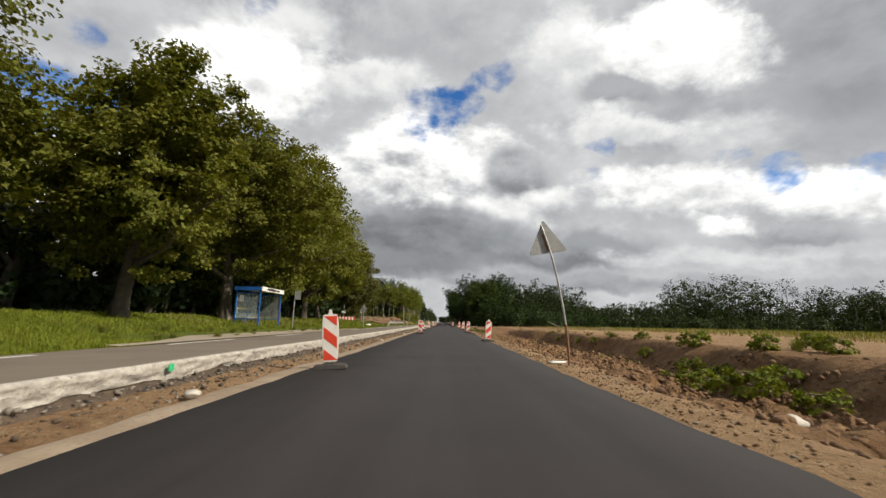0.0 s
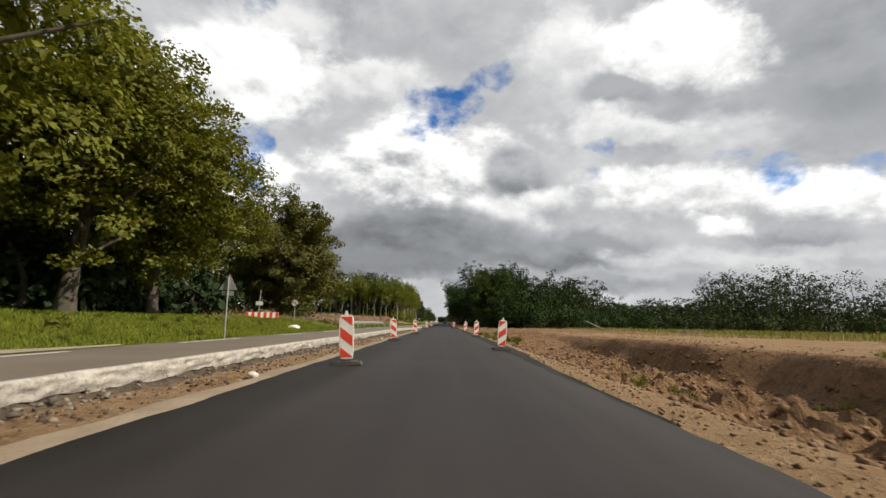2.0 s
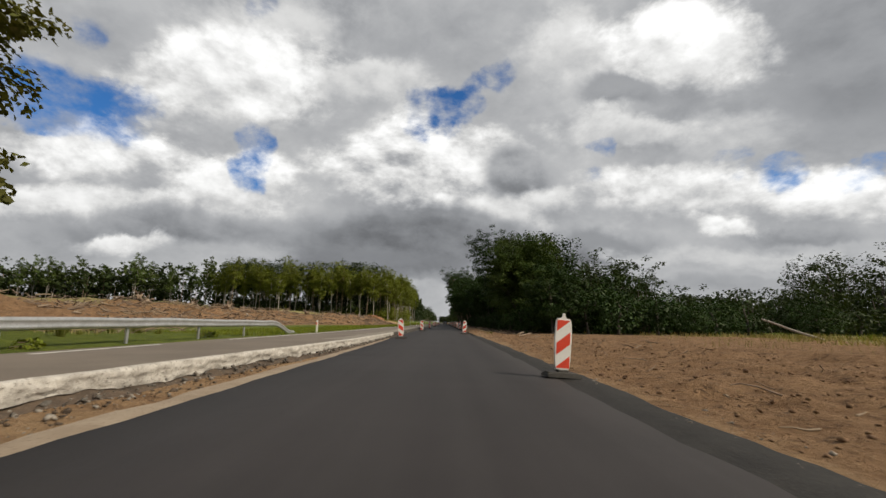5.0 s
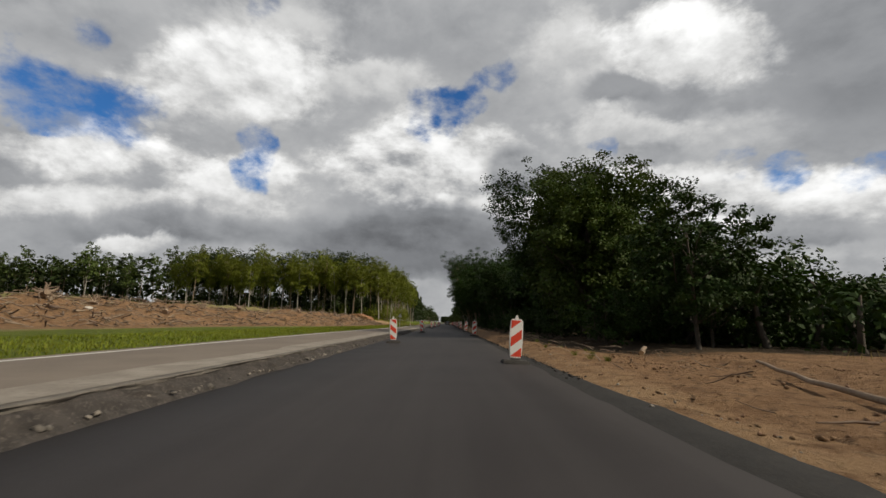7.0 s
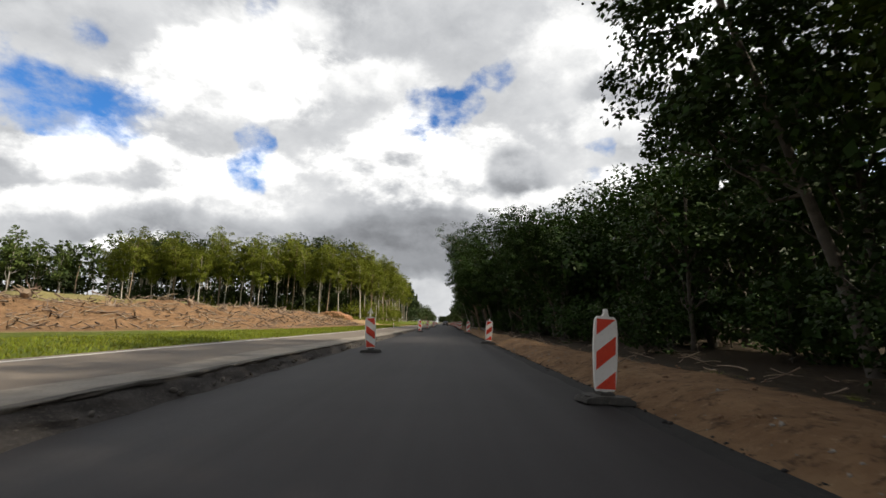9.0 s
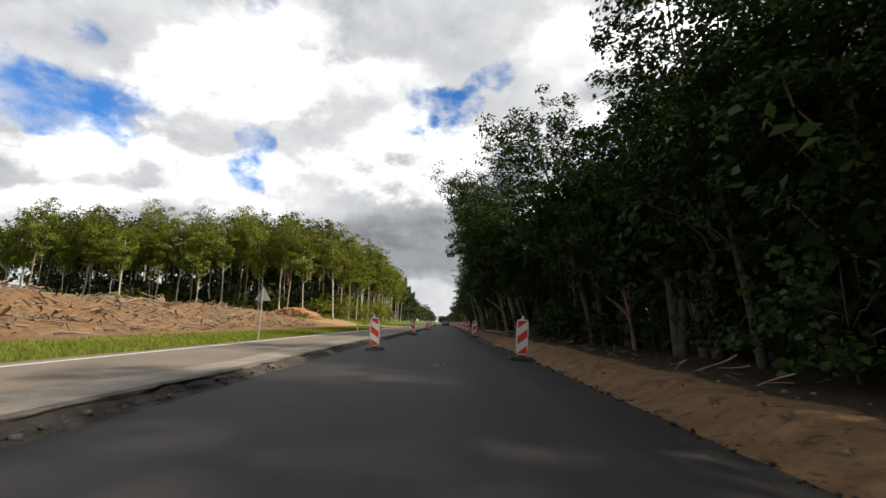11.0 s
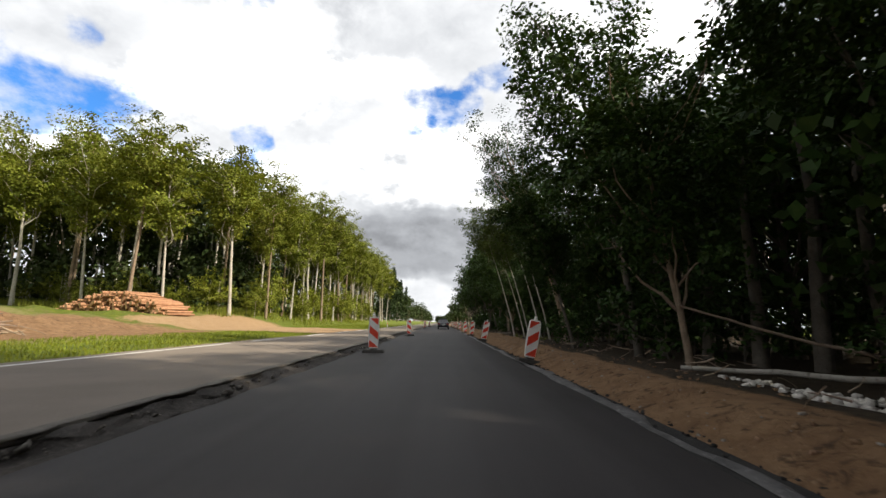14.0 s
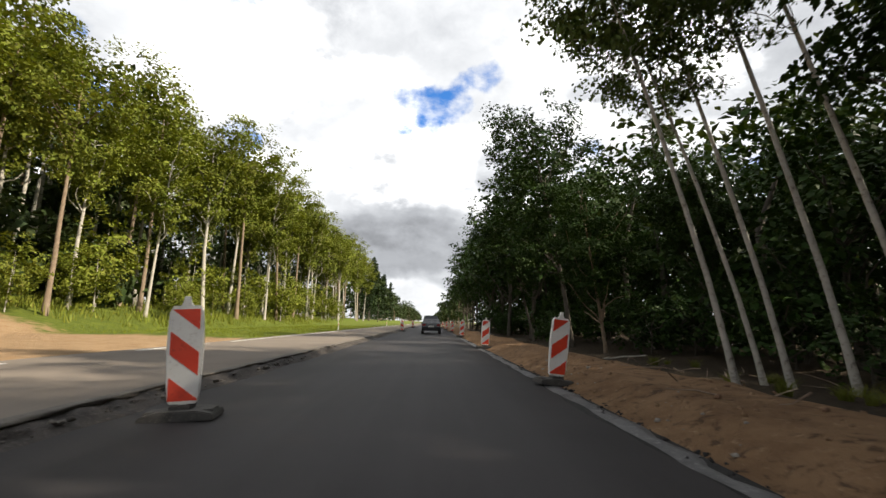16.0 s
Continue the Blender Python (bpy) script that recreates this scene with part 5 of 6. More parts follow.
# ---------------------------------------------------------------- guard rail and marker posts
rail = thing("guard_rail", (-9.6, 75.0, 0), "galvanised steel guard rail with a sloping end", "guard rail")
prof = [(-0.02, 0.155), (0.045, 0.10), (0.045, 0.06), (-0.02, 0.0), (0.045, -0.06), (0.045, -0.10), (-0.02, -0.155)]
sections = []
for y in np.concatenate([np.arange(0, 4.1, 0.5), np.arange(6, 27, 2), np.arange(27, 31.1, 0.5)]):
    drop = 0.62 * float(1 - step(y, 0, 3.5)) + 0.62 * float(step(y, 27.5, 31))
    zc = on_ground(-9.6, 75 + y) + 0.62 - drop
    sections.append([(px, y, zc + pz) for px, pz in prof] + [(px - 0.006, y, zc + pz) for px, pz in reversed(prof)])
n, k = len(sections), len(sections[0])
idv = np.arange(n * k).reshape(n, k)
nxt = np.roll(idv, -1, axis=1)
quick("beam", np.array(sections).reshape(-1, 3), np.stack([idv[:-1], nxt[:-1], nxt[1:], idv[1:]], -1).reshape(-1, 4), M_steel, rail)
for y in range(4, 28, 4):
    z = on_ground(-9.7, 75 + y)
    part("post", box(0.06, 0.10, 1.0, (-0.10, y, z + 0.22), 0.006), M_steel, rail)


def marker_post(x, y):
    e = thing("marker_post", (x, y, on_ground(x, y) - 0.02), "slim white roadside marker post with a dark reflector", "marker post", "marker posts")
    part("body", prism([(-0.055, -0.2), (0.055, -0.2), (0.055, 0.84), (0.0, 0.90), (-0.055, 0.86)], 0.10, bevel=0.01), M_white, e)
    part("reflector", box(0.07, 0.012, 0.16, (0, -0.056, 0.66), 0.004), M_red, e, "small red reflector")
    return e


for x, y in ((-8.75, 217.5), (-9.3, 110.0), (-9.1, 295.0), (-9.1, 345.0)):
    marker_post(x, y)

# ---------------------------------------------------------------- log pile and felled wood
pile = thing("log_pile", (-30.5, 262.5, on_ground(-30.5, 262.5) - 0.15), "stack of felled pine logs with orange cut ends", "log pile")
rl = np.random.RandomState(17)


def log_shape(r0, seed):
    """One log of radius r0 and 3 m length along y."""
    r = np.random.RandomState(seed)
    path = bent((0, -1.5, 0), (0, 1.5, 0), r, 0.03, 5)
    v, f = tube(path, r0 * r.uniform(0.9, 1.05, 5), 10)
    n = len(v)
    faces = [tuple(q) for q in f] + [tuple(range(9, -1, -1)), tuple(range(n - 10, n))]
    me = bpy.data.meshes.new("log")
    me.from_pydata([tuple(p) for p in v], [], faces)
    me.materials.append(M_pine), me.materials.append(M_cut)
    me.polygons[len(faces) - 1].material_index = me.polygons[len(faces) - 2].material_index = 1
    me.update()
    return me


LOGS = [log_shape(0.10 + 0.03 * k, 60 + k) for k in range(4)]
for layer_ in range(9):
    z = 0.16 + layer_ * 0.235
    half = 5.2 * (1 - (layer_ / 9.6) ** 1.6)
    for x in np.arange(-half, half, 0.29):
        ob = new("log", LOGS[rl.randint(4)])
        ob.parent = pile
        ob.matrix_basis = pose(x + rl.uniform(-0.06, 0.06), rl.uniform(-0.35, 0.35), z + rl.uniform(-0.04, 0.04), rl.uniform(-2, 2), rl.uniform(0, 360), rl.uniform(-7, 7) - 24)


def single_log(x, y, z, length, radius, yaw, tilt, mat, label, name="fallen_log"):
    r = np.random.RandomState(int(x * 10 + y))
    d = Vector((math.cos(radians(yaw)) * math.cos(radians(tilt)), math.sin(radians(yaw)) * math.cos(radians(tilt)), math.sin(radians(tilt))))
    p, q = -d * length / 2, d * length / 2
    v, f = tube(bent(tuple(p), tuple(q), r, 0.06, 8), np.linspace(radius, radius * 0.7, 8), 10)
    e = thing(name, (x, y, z), label, "log")
    quick("stem", v, f, mat, e).data.shade_smooth()
    part("cut_end", rod(p - d * 0.004, p + d * 0.004, radius * 0.98, sides=10), M_cut, e, "pale sawn end")
    return e


single_log(8.8, 129.0, on_ground(8.8, 129) + 0.18, 1.5, 0.11, 60, 6, M_brush, "short weathered log lying on the soil")
single_log(7.3, 118.0, on_ground(7.3, 118) + 0.16, 6.6, 0.06, 70, 1, M_brush, "long thin brown pole lying across the soil", "fallen_pole")
single_log(8.0, 228.8, on_ground(8.0, 228.8) + 0.30, 4.6, 0.075, 158, 1, M_palebark, "pale fallen trunk lying at the edge of the wood")
single_log(8.8, 230.4, on_ground(8.8, 230.4) + 1.2, 4.6, 0.045, 160, 16, M_brush, "thin fallen branch leaning under the trees", "fallen_branch")
single_log(27.0, 112.0, on_ground(27, 112) + 0.8, 4.5, 0.10, 140, 22, M_palebark, "bare broken branch lying in the cleared field", "fallen_branch")


def stump(x, y, s, seed):
    """A torn-out root plate with its spreading roots."""
    r = np.random.RandomState(seed)
    e = thing("tree_stump", (x, y, on_ground(x, y) + 0.15), "torn-out tree stump with spreading dry roots", "tree stump", "stumps of the clearing", r.uniform(0, 360))
    b = bmesh.new()
    bmesh.ops.create_cone(b, cap_ends=True, segments=12, radius1=0.55 * s, radius2=0.30 * s, depth=0.9 * s)
    bmesh.ops.rotate(b, matrix=Matrix.Rotation(r.uniform(0.6, 1.5), 3, "X"), verts=b.verts)
    bmesh.ops.translate(b, vec=(0, 0, 0.45 * s), verts=b.verts)
    part("stump", b, M_brush, e)
    tubes = []
    for k in range(11):
        a = r.uniform(0, 2 * np.pi)
        goal = (1.3 * s * math.cos(a), 0.5 * s * r.normal(), 0.55 * s + 1.1 * s * math.sin(a))
        goal = (goal[0], goal[1], max(-0.1, goal[2]))
        tubes.append(tube(bent((0, 0, 0.45 * s), goal, r, 0.18 * s, 6), np.linspace(0.14 * s, 0.03, 6), 6))
    quick("root_plate", *joined_tubes(tubes), M_brush, e)
    return e


for k, (x, y, s) in enumerate([(-33.0, 150, 1.1), (-30.5, 157, 0.9), (-31.5, 166, 1.0), (-36, 141, 1.0), (-27, 176, 1.0), (-25, 184, 0.9), (-24.5, 196, 0.9), (-24, 205, 1.0), (-26, 213, 0.9), (-24.5, 222, 0.9), (-29, 171, 1.1), (-38, 134, 1.2), (-35, 128, 1.0), (-25, 191, 0.8), (-33, 145, 1.3), (-26, 235, 0.8)]):
    stump(x, y, s * 0.58, 100 + k)


def scatter_sticks(name, label, spots_, mat, seed):
    """Brushwood that nobody could count."""
    r = np.random.RandomState(seed)
    tubes = []
    for x, y, length, rad in spots_:
        z = on_ground(x, y) + r.uniform(0.02, 0.30)
        a, t = r.uniform(0, np.pi), r.uniform(-0.45, 0.45)
        d = np.array([math.cos(a) * math.cos(t), math.sin(a) * math.cos(t), math.sin(t)]) * length / 2
        c = np.array([x, y, z])
        tubes.append(tube(bent(c - d, c + d, r, length * 0.05, 4), np.linspace(rad, rad * 0.4, 4), 4))
    return tagged(quick(name, *joined_tubes(tubes), mat), label, "brushwood", kind="stuff")


rs = np.random.RandomState(31)
heap = []
for n in range(3400):
    y = rs.uniform(112, 240)
    toe_ = 27 - 8 * float(step(y, 155, 190))
    x = -(toe_ + rs.uniform(-1.0, 10))
    heap.append((x, y, 0.25 + 1.7 * rs.uniform() ** 1.8, rs.uniform(0.02, 0.085)))
scatter_sticks("brushwood", "heaps of grey and brown brushwood and roots", heap, M_brush, 32)
heap = [(rs.uniform(3.4, 9), rs.uniform(55, 262), rs.uniform(0.2, 0.8), rs.uniform(0.008, 0.02)) for n in range(500)]
scatter_sticks("brushwood", "small twigs and roots scattered on the soil", heap, M_brush, 33)
scatter_sticks("brushwood", "brown brushwood heap beside the grey-green tree", [(rs.uniform(-23, -14), rs.uniform(80, 104), rs.uniform(0.4, 1.6), rs.uniform(0.02, 0.05)) for n in range(500)], M_brush, 34)


def scatter_lumps(name, label, spots_, mat, seed, category):
    """Clods and pebbles, as small broken lumps."""
    r = np.random.RandomState(seed)
    ico = np.array([(x, y, z) for x in (-1, 1) for y in (-1, 1) for z in (-1, 1)]) * 0.62
    tri_ = np.array([(0, 1, 3), (0, 3, 2), (4, 6, 7), (4, 7, 5), (0, 4, 5), (0, 5, 1), (2, 3, 7), (2, 7, 6), (1, 5, 7), (1, 7, 3), (0, 2, 6), (0, 6, 4)])
    sp = np.array(spots_)
    n = len(sp)
    z = land(sp[:, 0], sp[:, 1]) if sp.shape[1] == 3 else sp[:, 3]
    turn_ = np.linalg.qr(r.normal(size=(n, 3, 3)))[0]
    turn_ *= np.sign(np.linalg.det(turn_))[:, None, None]
    shape = (ico[None] + r.normal(size=(n, 8, 3)) * 0.20) * r.uniform(0.6, 1.25, (n, 1, 3))
    shape = np.einsum("nij,nkj->nki", turn_, shape) * np.array([1, 1, 0.75])
    verts = shape * sp[:, None, 2:3] + np.stack([sp[:, 0], sp[:, 1], z + sp[:, 2] * 0.12], -1)[:, None]
    faces = tri_[None] + 8 * np.arange(n)[:, None, None]
    return tagged(quick(name, verts.reshape(-1, 3), faces.reshape(-1, 3), mat), label, category, kind="stuff")


def clod_spots(n, x0, x1, y0, y1, small, big, seed):
    r = np.random.RandomState(seed)
    out = []
    while len(out) < n:
        x, y = r.uniform(x0, x1), r.uniform(y0, y1)
        if float(wave(x, y, 2.2)) + 0.25 + r.uniform(-0.3, 0.3) > 0:
            out.append((x, y, small + (big - small) * r.uniform() ** 2.5))
    return out


scatter_lumps("soil_clods", "brown clods of churned soil beside the road", clod_spots(8500, 3.5, 8.8, 0, 62, 0.02, 0.12, 41) + clod_spots(3000, 3.5, 9, 55, 80, 0.012, 0.06, 38) + clod_spots(2200, 2.62, 3.7, 0, 50, 0.008, 0.045, 37) + clod_spots(320, 4.4, 8.6, 0, 46, 0.05, 0.13, 39) + clod_spots(900, 8.5, 13, 0, 78, 0.02, 0.07, 40) + clod_spots(5000, 3.3, 11, 72, 132, 0.012, 0.06, 42) + clod_spots(3500, 2.9, 6.0, 128, 272, 0.008, 0.05, 43), M_clod, 44, "soil")
scatter_lumps("pebbles", "pale pebbles and gravel along the asphalt edge", [(rs.uniform(2.5, 3.7), rs.uniform(0, 262), 0.012 + 0.035 * rs.uniform() ** 4) for n in range(1500)] + [(rs.uniform(-4.85, -3.75), rs.uniform(0, 110), 0.012 + 0.045 * rs.uniform() ** 4) for n in range(2200)], M_milled, 45, "gravel")
scatter_lumps("rubble", "dark bitumen crumbs on the margin below the old pavement", [(float(old_edge(v)) + rs.uniform(0.15, 1.15 - 0.95 * float(step(v, 76, 100))), v, 0.012 + 0.04 * rs.uniform() ** 3) for v in rs.uniform(0, 112, 3000)], M_darkedge, 49, "rubble")
scatter_lumps("rubble", "black asphalt crumbs along the lower course", [(2.78 + rs.normal() * 0.10, v, 0.01 + 0.035 * rs.uniform() ** 2, -0.02) for v in rs.uniform(118, 262, 2600)], M_course, 52, "rubble")
scatter_lumps("rubble", "pale heap of stones and broken branches under the trees", [(6.2 + rs.normal() * 0.7, 225.7 + rs.normal() * 0.7, 0.03 + 0.07 * rs.uniform()) for n in range(260)], M_stone, 48, "rubble")
scatter_sticks("brushwood", "grey brush heap at the edge of the field", [(30 + rs.normal() * 0.9, 88 + rs.normal() * 0.9, rs.uniform(0.5, 1.8), 0.03) for n in range(120)], M_brush, 35)
dust = bmesh.new()
ring_ = [dust.verts.new((0.15 * (1 + 0.12 * math.sin(3 * a + 1)) * math.cos(a), 0.14 * (1 + 0.08 * math.sin(5 * a)) * math.sin(a), 0.0)) for a in np.linspace(0, 2 * math.pi, 28, endpoint=False)]
dust.faces.new(ring_)
dust = part("dust_patch", dust, M_milled)
dust.location = (-0.1, 183.8, 0.017)
tagged(dust, "pale dusty patch of crumbs on the asphalt", "dirt", kind="stuff")
lump("stone", (-0.08, 183.75, 0.03), 0.045, M_gravel, 50, "small dark stone lying on the asphalt", "stone", 0.4, 0.6)
stake = thing("marker_stake", (4.3, 196.6, on_ground(4.3, 196.6)), "short yellow painted stake in the sand", "stake")
part("stake", box(0.05, 0.05, 0.42, (0, 0, 0.08), 0.008, (3, 4, 10)), M_yellow, stake)
for k, (dx, dy, s) in enumerate([(0.0, 0.0, 0.16), (0.22, 0.05, 0.12), (0.36, -0.08, 0.15), (-0.15, 0.1, 0.09)]):
    lump("rag", (2.72 + dx, 194.9 + dy, -0.0), s, M_orange, 80 + k, "flattened scrap of orange plastic on the road edge", "rubbish", k, 0.25, group="orange plastic scraps")
single_log(4.6, 213.5, on_ground(4.6, 213.5) + 0.10, 4.5, 0.025, 104, 0, M_brush, "thin dry branch lying along the sandy berm", "fallen_branch")
single_log(5.2, 216.5, on_ground(5.2, 216.5) + 0.14, 3.2, 0.03, 60, 3, M_brush, "thin dry branch lying at the foot of the trees", "fallen_branch")
single_log(5.6, 262.0, on_ground(5.6, 262.0) + 0.10, 2.6, 0.03, 20, 2, M_palebark, "pale dry branch lying at the wood's edge", "fallen_branch")
crumb = []
for n in range(4600):
    y = rs.uniform(0, 262)
    e_, t_ = float(old_edge(y)), float(old_top(y))
    crumb.append((e_ + rs.uniform(-0.02, 0.30), y, 0.015 + 0.05 * rs.uniform() ** 3, max(0.0, 0.04 + rs.uniform(-0.03, 0.06))))
scatter_lumps("rubble", "broken grey pavement rubble below the cut edge", crumb[:3200], M_gravel, 46, "rubble")
scatter_lumps("rubble", "pale broken stones below the cut edge", [c for c in crumb[3200:] if c[1] < 125], M_milled, 47, "rubble")


# ---------------------------------------------------------------- grass and weeds
def blades(name, label, pts, lo, hi, mat, seed, width=0.03):
    r = np.random.RandomState(seed)
    pts = np.asarray(pts)
    n = len(pts)
    z = land(pts[:, 0], pts[:, 1])
    a = r.uniform(0, 2 * np.pi, n)
    h = r.uniform(lo, hi, n)
    side = np.stack([np.cos(a), np.sin(a), 0 * a], -1) * width * r.uniform(0.6, 1.4, (n, 1))
    lean_ = np.stack([r.normal(0, 0.3, n) * h, r.normal(0, 0.3, n) * h, h], -1)
    base = np.stack([pts[:, 0], pts[:, 1], z - 0.02], -1)
    verts = np.stack([base - side, base + side, base + lean_], 1).reshape(-1, 3)
    return tagged(quick(name, verts, np.arange(3 * n).reshape(-1, 3), mat), label, "grass", kind="stuff")


def strip(n, x0, x1, y0, y1, seed, thin=0.0):
    r = np.random.RandomState(seed)
    p = np.stack([r.uniform(x0, x1, n), r.uniform(y0, y1, n)], -1)
    return p[wave(p[:, 0], p[:, 1], 1.8) + r.uniform(-0.2, 0.2, n) > thin]


blades("grass", "lush green grass on the verge before the trees", np.concatenate([strip(38000, -15, -9.0, -4, 16, 51, -0.5), strip(44000, -16, -9.3, 40, 76, 52, -0.5), strip(24000, -16, -11.4, 14, 42, 53, -0.4)]), 0.06, 0.18, M_grass, 54, 0.02)
blades("dry_grass", "tall yellow dry grass along the verge", np.concatenate([strip(1800, -15, -12.3, 24, 45, 55, 0.1), strip(4500, -18, -13.5, 60, 100, 56, 0.1), strip(5000, 12, 30, 60, 125, 57, 0.15)]), 0.2, 0.55, M_straw, 59, 0.012)
blades("grass", "short green grass along the clearing", np.concatenate([strip(55000, -15, -9.1, 100, 251.5, 60, -0.5), strip(20000, -20, -9.1, 274, 330, 61, -0.3)]), 0.06, 0.17, M_grass, 62, 0.022)
blades("grass", "grass and weeds of the field beyond the soil", strip(30000, 22, 70, 10, 130, 63, 0.05), 0.2, 0.6, M_straw, 64, 0.05)
blades("grass", "green strip of grass before the far woodland", strip(16000, 30, 68, 15, 130, 65, 0.0), 0.25, 0.7, M_grass, 66, 0.06)

blades("grass", "tall bright yellow-green undergrowth along the forest edge", np.concatenate([strip(7000, -30, -19.5, 275, 340, 67, -0.1), strip(7000, -60, -24, 268, 278, 68, -0.1)]), 0.3, 1.0, M_young, 69, 0.04)

weed = build_tree("weed_clump", 71, 0.75, 0.75, 0.02, 0.012, M_grass, M_bark, 0.16, 26, 26, "green clump of broad-leaved weeds on the soil", "round", group="weeds", clump=0.55, limbs=6, category="weed", core=0)
plant(weed, [(x, y, s_ * 0.6) for x, y, s_ in [(6.6, 11.8, 1.4), (7.2, 12.8, 1.6), (6.3, 13.6, 1.3), (7.8, 11.4, 1.5), (8.3, 13.2, 1.6), (7.4, 14.6, 1.5), (6.9, 16.0, 1.3), (8.0, 15.6, 1.4), (9.2, 15.0, 1.2), (8.4, 17.6, 1.5), (9.6, 19.5, 1.6), (10.4, 14.0, 1.3), (11.5, 16.0, 1.4), (12.0, 12.5, 1.5), (9.0, 22.5, 1.1), (8.8, 29.0, 0.9), (6.9, 24.6, 0.7), (10.2, 25.5, 1.0), (13, 11, 1.2), (14, 19, 1.3), (9.8, 11.0, 1.2), (16, 30, 1.0), (18, 24, 1.3), (-9.9, 88, 0.8), (-10.2, 97, 0.7), (-13.5, 84, 0.9), (-12.6, 47, 0.9), (-14.5, 44, 1.0), (-13, 56, 0.8)]], rng, tilt=6)


def tuft(seed, blades_, tall, spread_):
    """A tussock of arching grass blades about the origin."""
    r = np.random.RandomState(seed)
    e = new("grass_tuft")
    tagged(e, "upright tuft of green and yellow grass on the soil", "grass", "grass tufts beside the road")
    vs, fs = [], []
    for k in range(blades_):
        a, far_, h = r.uniform(0, 2 * np.pi), spread_ * r.uniform() ** 0.7, tall * r.uniform(0.45, 1.0)
        d = np.array([math.cos(a), math.sin(a), 0])
        side = np.array([-math.sin(a + r.normal() * 0.6), math.cos(a), 0]) * 0.008
        foot_, mid_, tip = d * far_ * 0.5, d * far_ * 0.75 + np.array([0, 0, h * 0.6]), d * (far_ + h * r.uniform(0.15, 0.55)) + np.array([0, 0, h])
        n0 = len(vs)
        vs += [foot_ - side - (0, 0, 0.03), foot_ + side - (0, 0, 0.03), mid_ + side * 0.8, mid_ - side * 0.8, tip + side * 0.15, tip - side * 0.15]
        fs += [(n0, n0 + 1, n0 + 2, n0 + 3), (n0 + 3, n0 + 2, n0 + 4, n0 + 5)]
    quick("tussock", vs, fs, M_tuft, e)
    return e


rt = np.random.RandomState(77)
spots_t = [(3.6 + rt.uniform(-0.5, 1.4), y + rt.uniform(-0.5, 0.5), rt.uniform(0.6, 1.1)) for y in np.arange(63, 79, 0.7)] + [(5.0 + rt.uniform(-0.7, 0.7), 66.5 + rt.uniform(-1.4, 1.4), rt.uniform(0.8, 1.3)) for n in range(14)]
spots_t += [(4.3 + rt.uniform(-0.5, 2.5), rt.uniform(32, 46), rt.uniform(0.5, 0.9)) for n in range(16)] + [(rt.uniform(7.6, 10.5), rt.uniform(6, 44), rt.uniform(0.5, 1.1)) for n in range(40)]
spots_t += [(rt.uniform(-12.4, -9.4), rt.uniform(15, 46), rt.uniform(0.5, 1.0)) for n in range(40)] + [(rt.uniform(-15, -10), rt.uniform(46, 100), rt.uniform(0.6, 1.2)) for n in range(50)]
spots_t += [(rt.uniform(6.4, 9.0), rt.uniform(252, 264), rt.uniform(0.5, 0.9)) for n in range(22)] + [(rt.uniform(4.0, 6.0), rt.uniform(120, 150), rt.uniform(0.3, 0.6)) for n in range(14)]
plant(tuft(5, 110, 0.46, 0.24), spots_t[0::2], rt, tilt=4)
plant(tuft(6, 80, 0.38, 0.32), spots_t[1::2], rt, tilt=4)



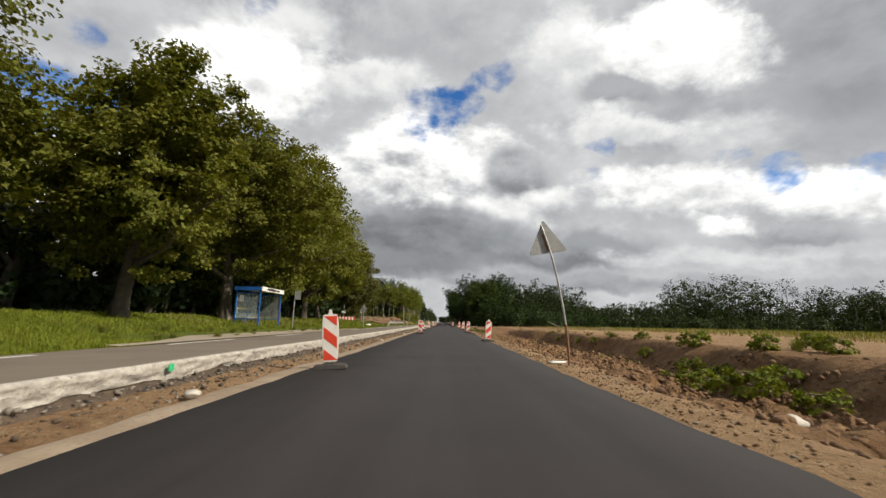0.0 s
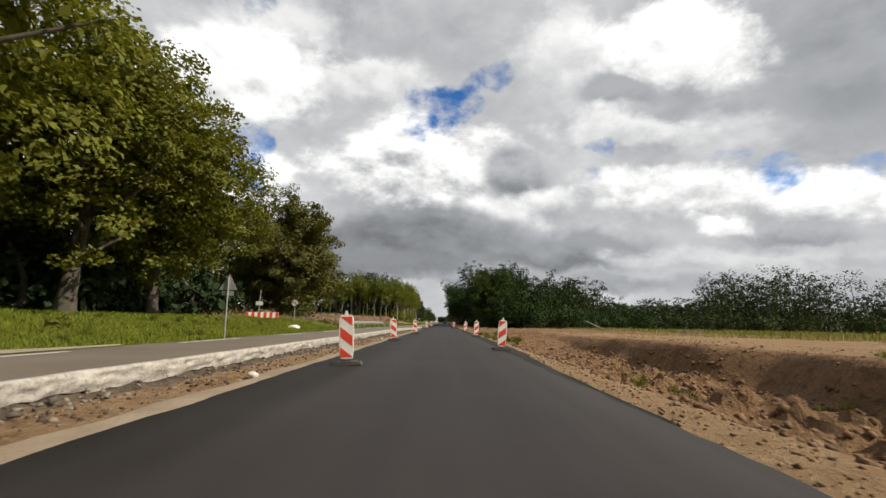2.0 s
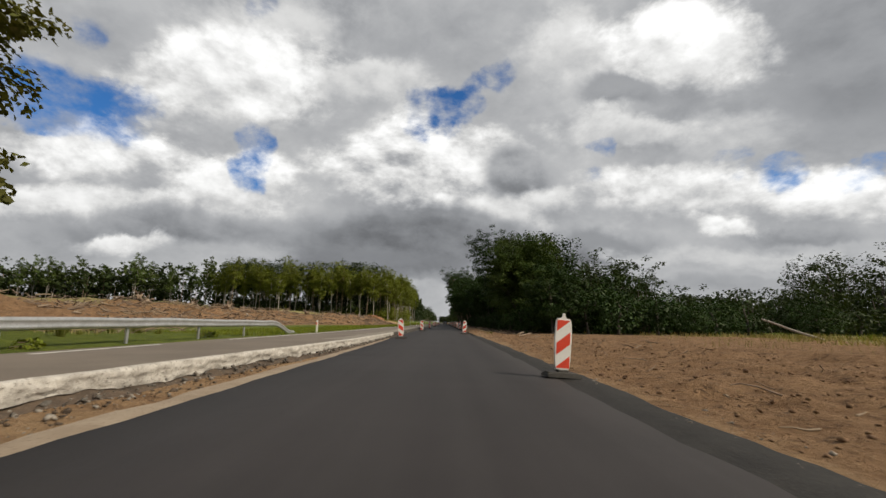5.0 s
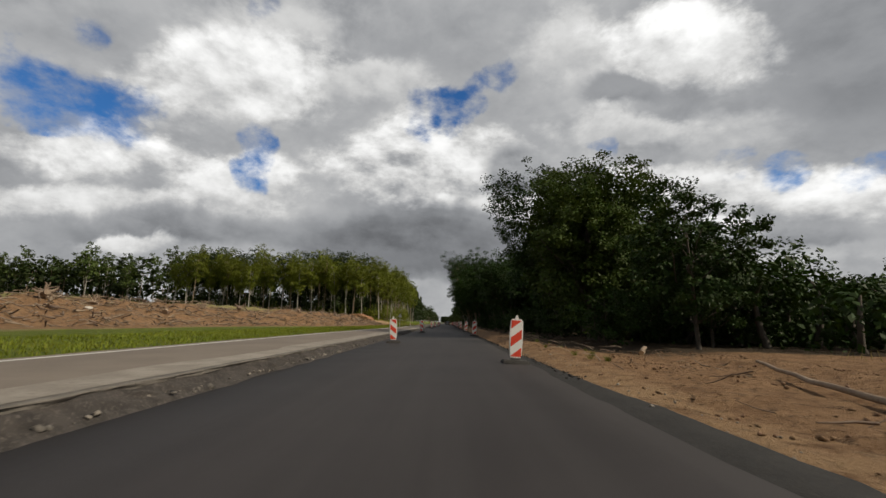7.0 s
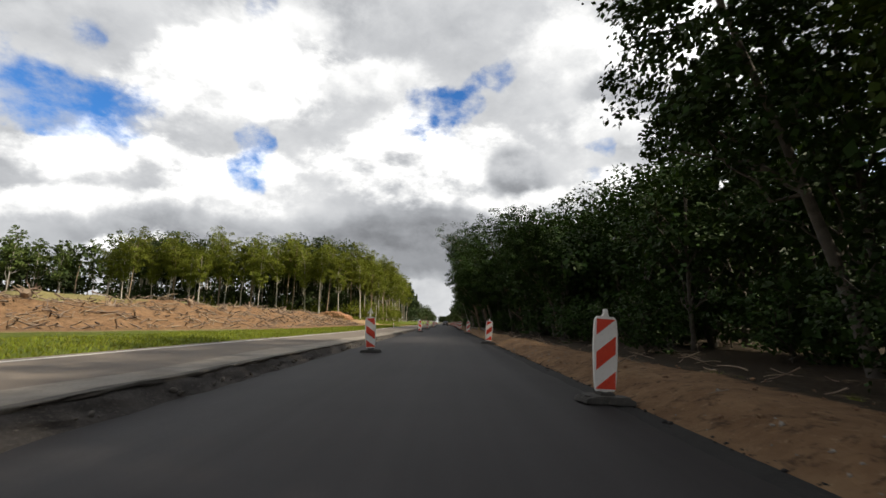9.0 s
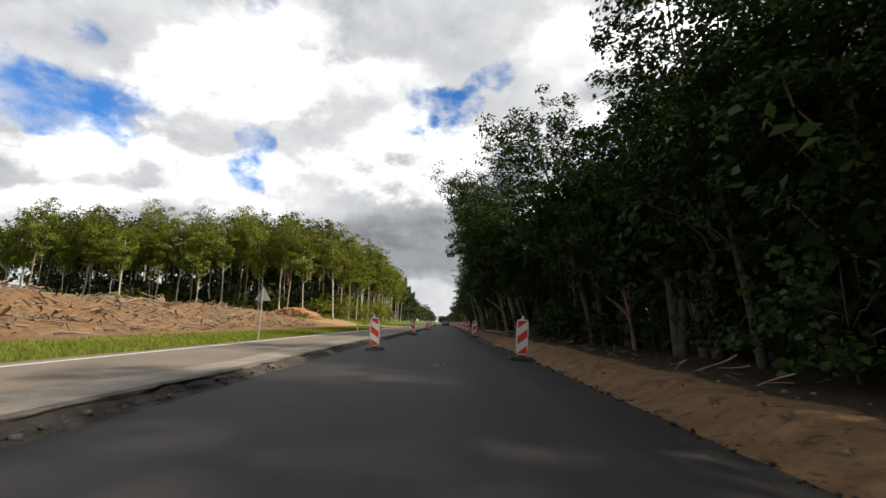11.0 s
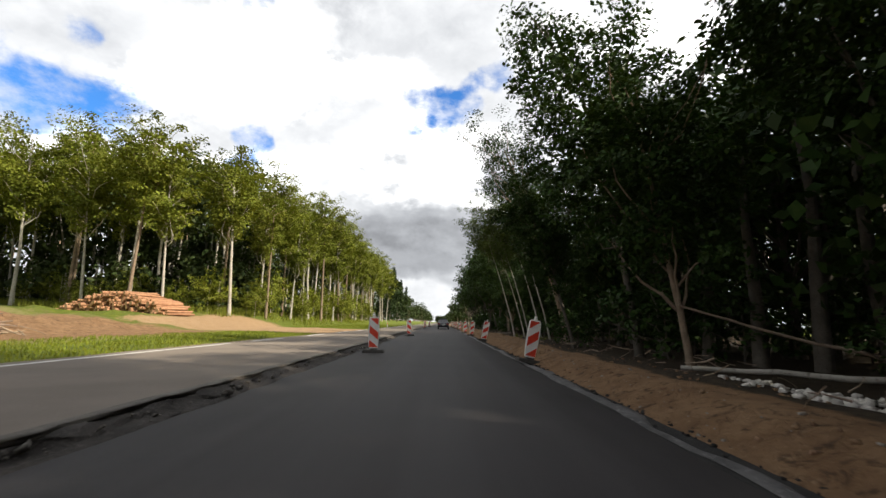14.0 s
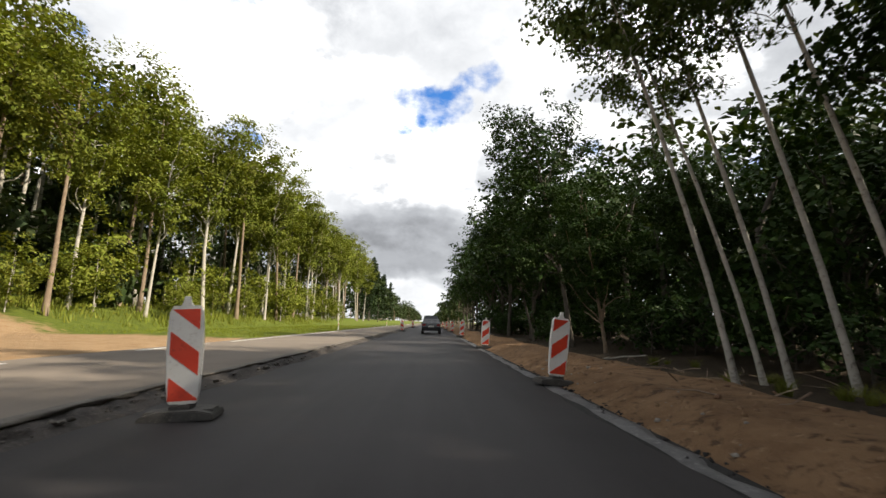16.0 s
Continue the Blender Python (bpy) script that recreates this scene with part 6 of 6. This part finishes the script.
# ---------------------------------------------------------------- the car ahead
def car(x, y):
    e = thing("car", (x, y, 0.0), "black saloon car on the new asphalt with lights off", "car")
    side = [(-2.1, 0.32), (2.1, 0.30), (2.2, 0.55), (2.05, 0.78), (1.1, 0.92), (0.35, 1.40), (-1.05, 1.44), (-1.75, 1.02), (-2.15, 0.98), (-2.22, 0.62)]
    b = bmesh.new()
    loops = []
    for sx, inset in ((-0.88, 0.0), (-0.80, 0.03), (0.80, 0.03), (0.88, 0.0)):
        ring_ = []
        for py, pz in side:
            tuck = 0.16 * max(0.0, pz - 0.95) / 0.45
            wide = sx * (1 - tuck) if abs(sx) > 0.85 else sx * (1 - tuck)
            ring_.append(b.verts.new((wide, py, pz + inset)))
        loops.append(ring_)
    for l0, l1 in zip(loops, loops[1:]):
        for k in range(len(side)):
            b.faces.new((l0[k], l0[(k + 1) % len(side)], l1[(k + 1) % len(side)], l1[k]))
    b.faces.new(loops[0][::-1]), b.faces.new(loops[-1])
    bmesh.ops.recalc_face_normals(b, faces=b.faces[:])
    body = part("body", b, M_carpaint, e, smooth=False)
    part("rear_window", prism([(-0.62, 1.06), (0.62, 1.06), (0.54, 1.37), (-0.54, 1.37)], 0.02, at=(0, 0, 0)), M_carglass, body, "dark rear window")
    e.children[0].children[0].matrix_basis = pose(0, -1.92, 0.52, -32, 0, 0)
    for s in (-1, 1):
        part("tail_lamp", box(0.30, 0.05, 0.14, (s * 0.66, -2.20, 0.84), 0.02), M_lamp, body, "red tail lamp")
        part("mirror", box(0.16, 0.10, 0.12, (s * 0.93, 0.75, 1.0), 0.02), M_carpaint, body)
        part("side_window", box(0.02, 1.5, 0.30, (s * 0.765, -0.35, 1.19), 0.0, (0, s * -14, 0)), M_carglass, body, "dark side window")
        for wy in (-1.35, 1.35):
            wheel = part("wheel", rod((s * 0.70, wy, 0.31), (s * 0.90, wy, 0.31), 0.31, sides=20), M_rubber, e)
            part("rim", rod((s * 0.895, wy, 0.31), (s * 0.91, wy, 0.31), 0.20, sides=16), M_steel, wheel, "grey wheel rim")
    part("number_plate", box(0.52, 0.02, 0.11, (0, -2.225, 0.72), 0.004), M_white, body, "plain white plate")
    part("bumper", box(1.66, 0.16, 0.26, (0, -2.16, 0.46), 0.05), M_black, body)
    return e


car(0.35, 292.5)
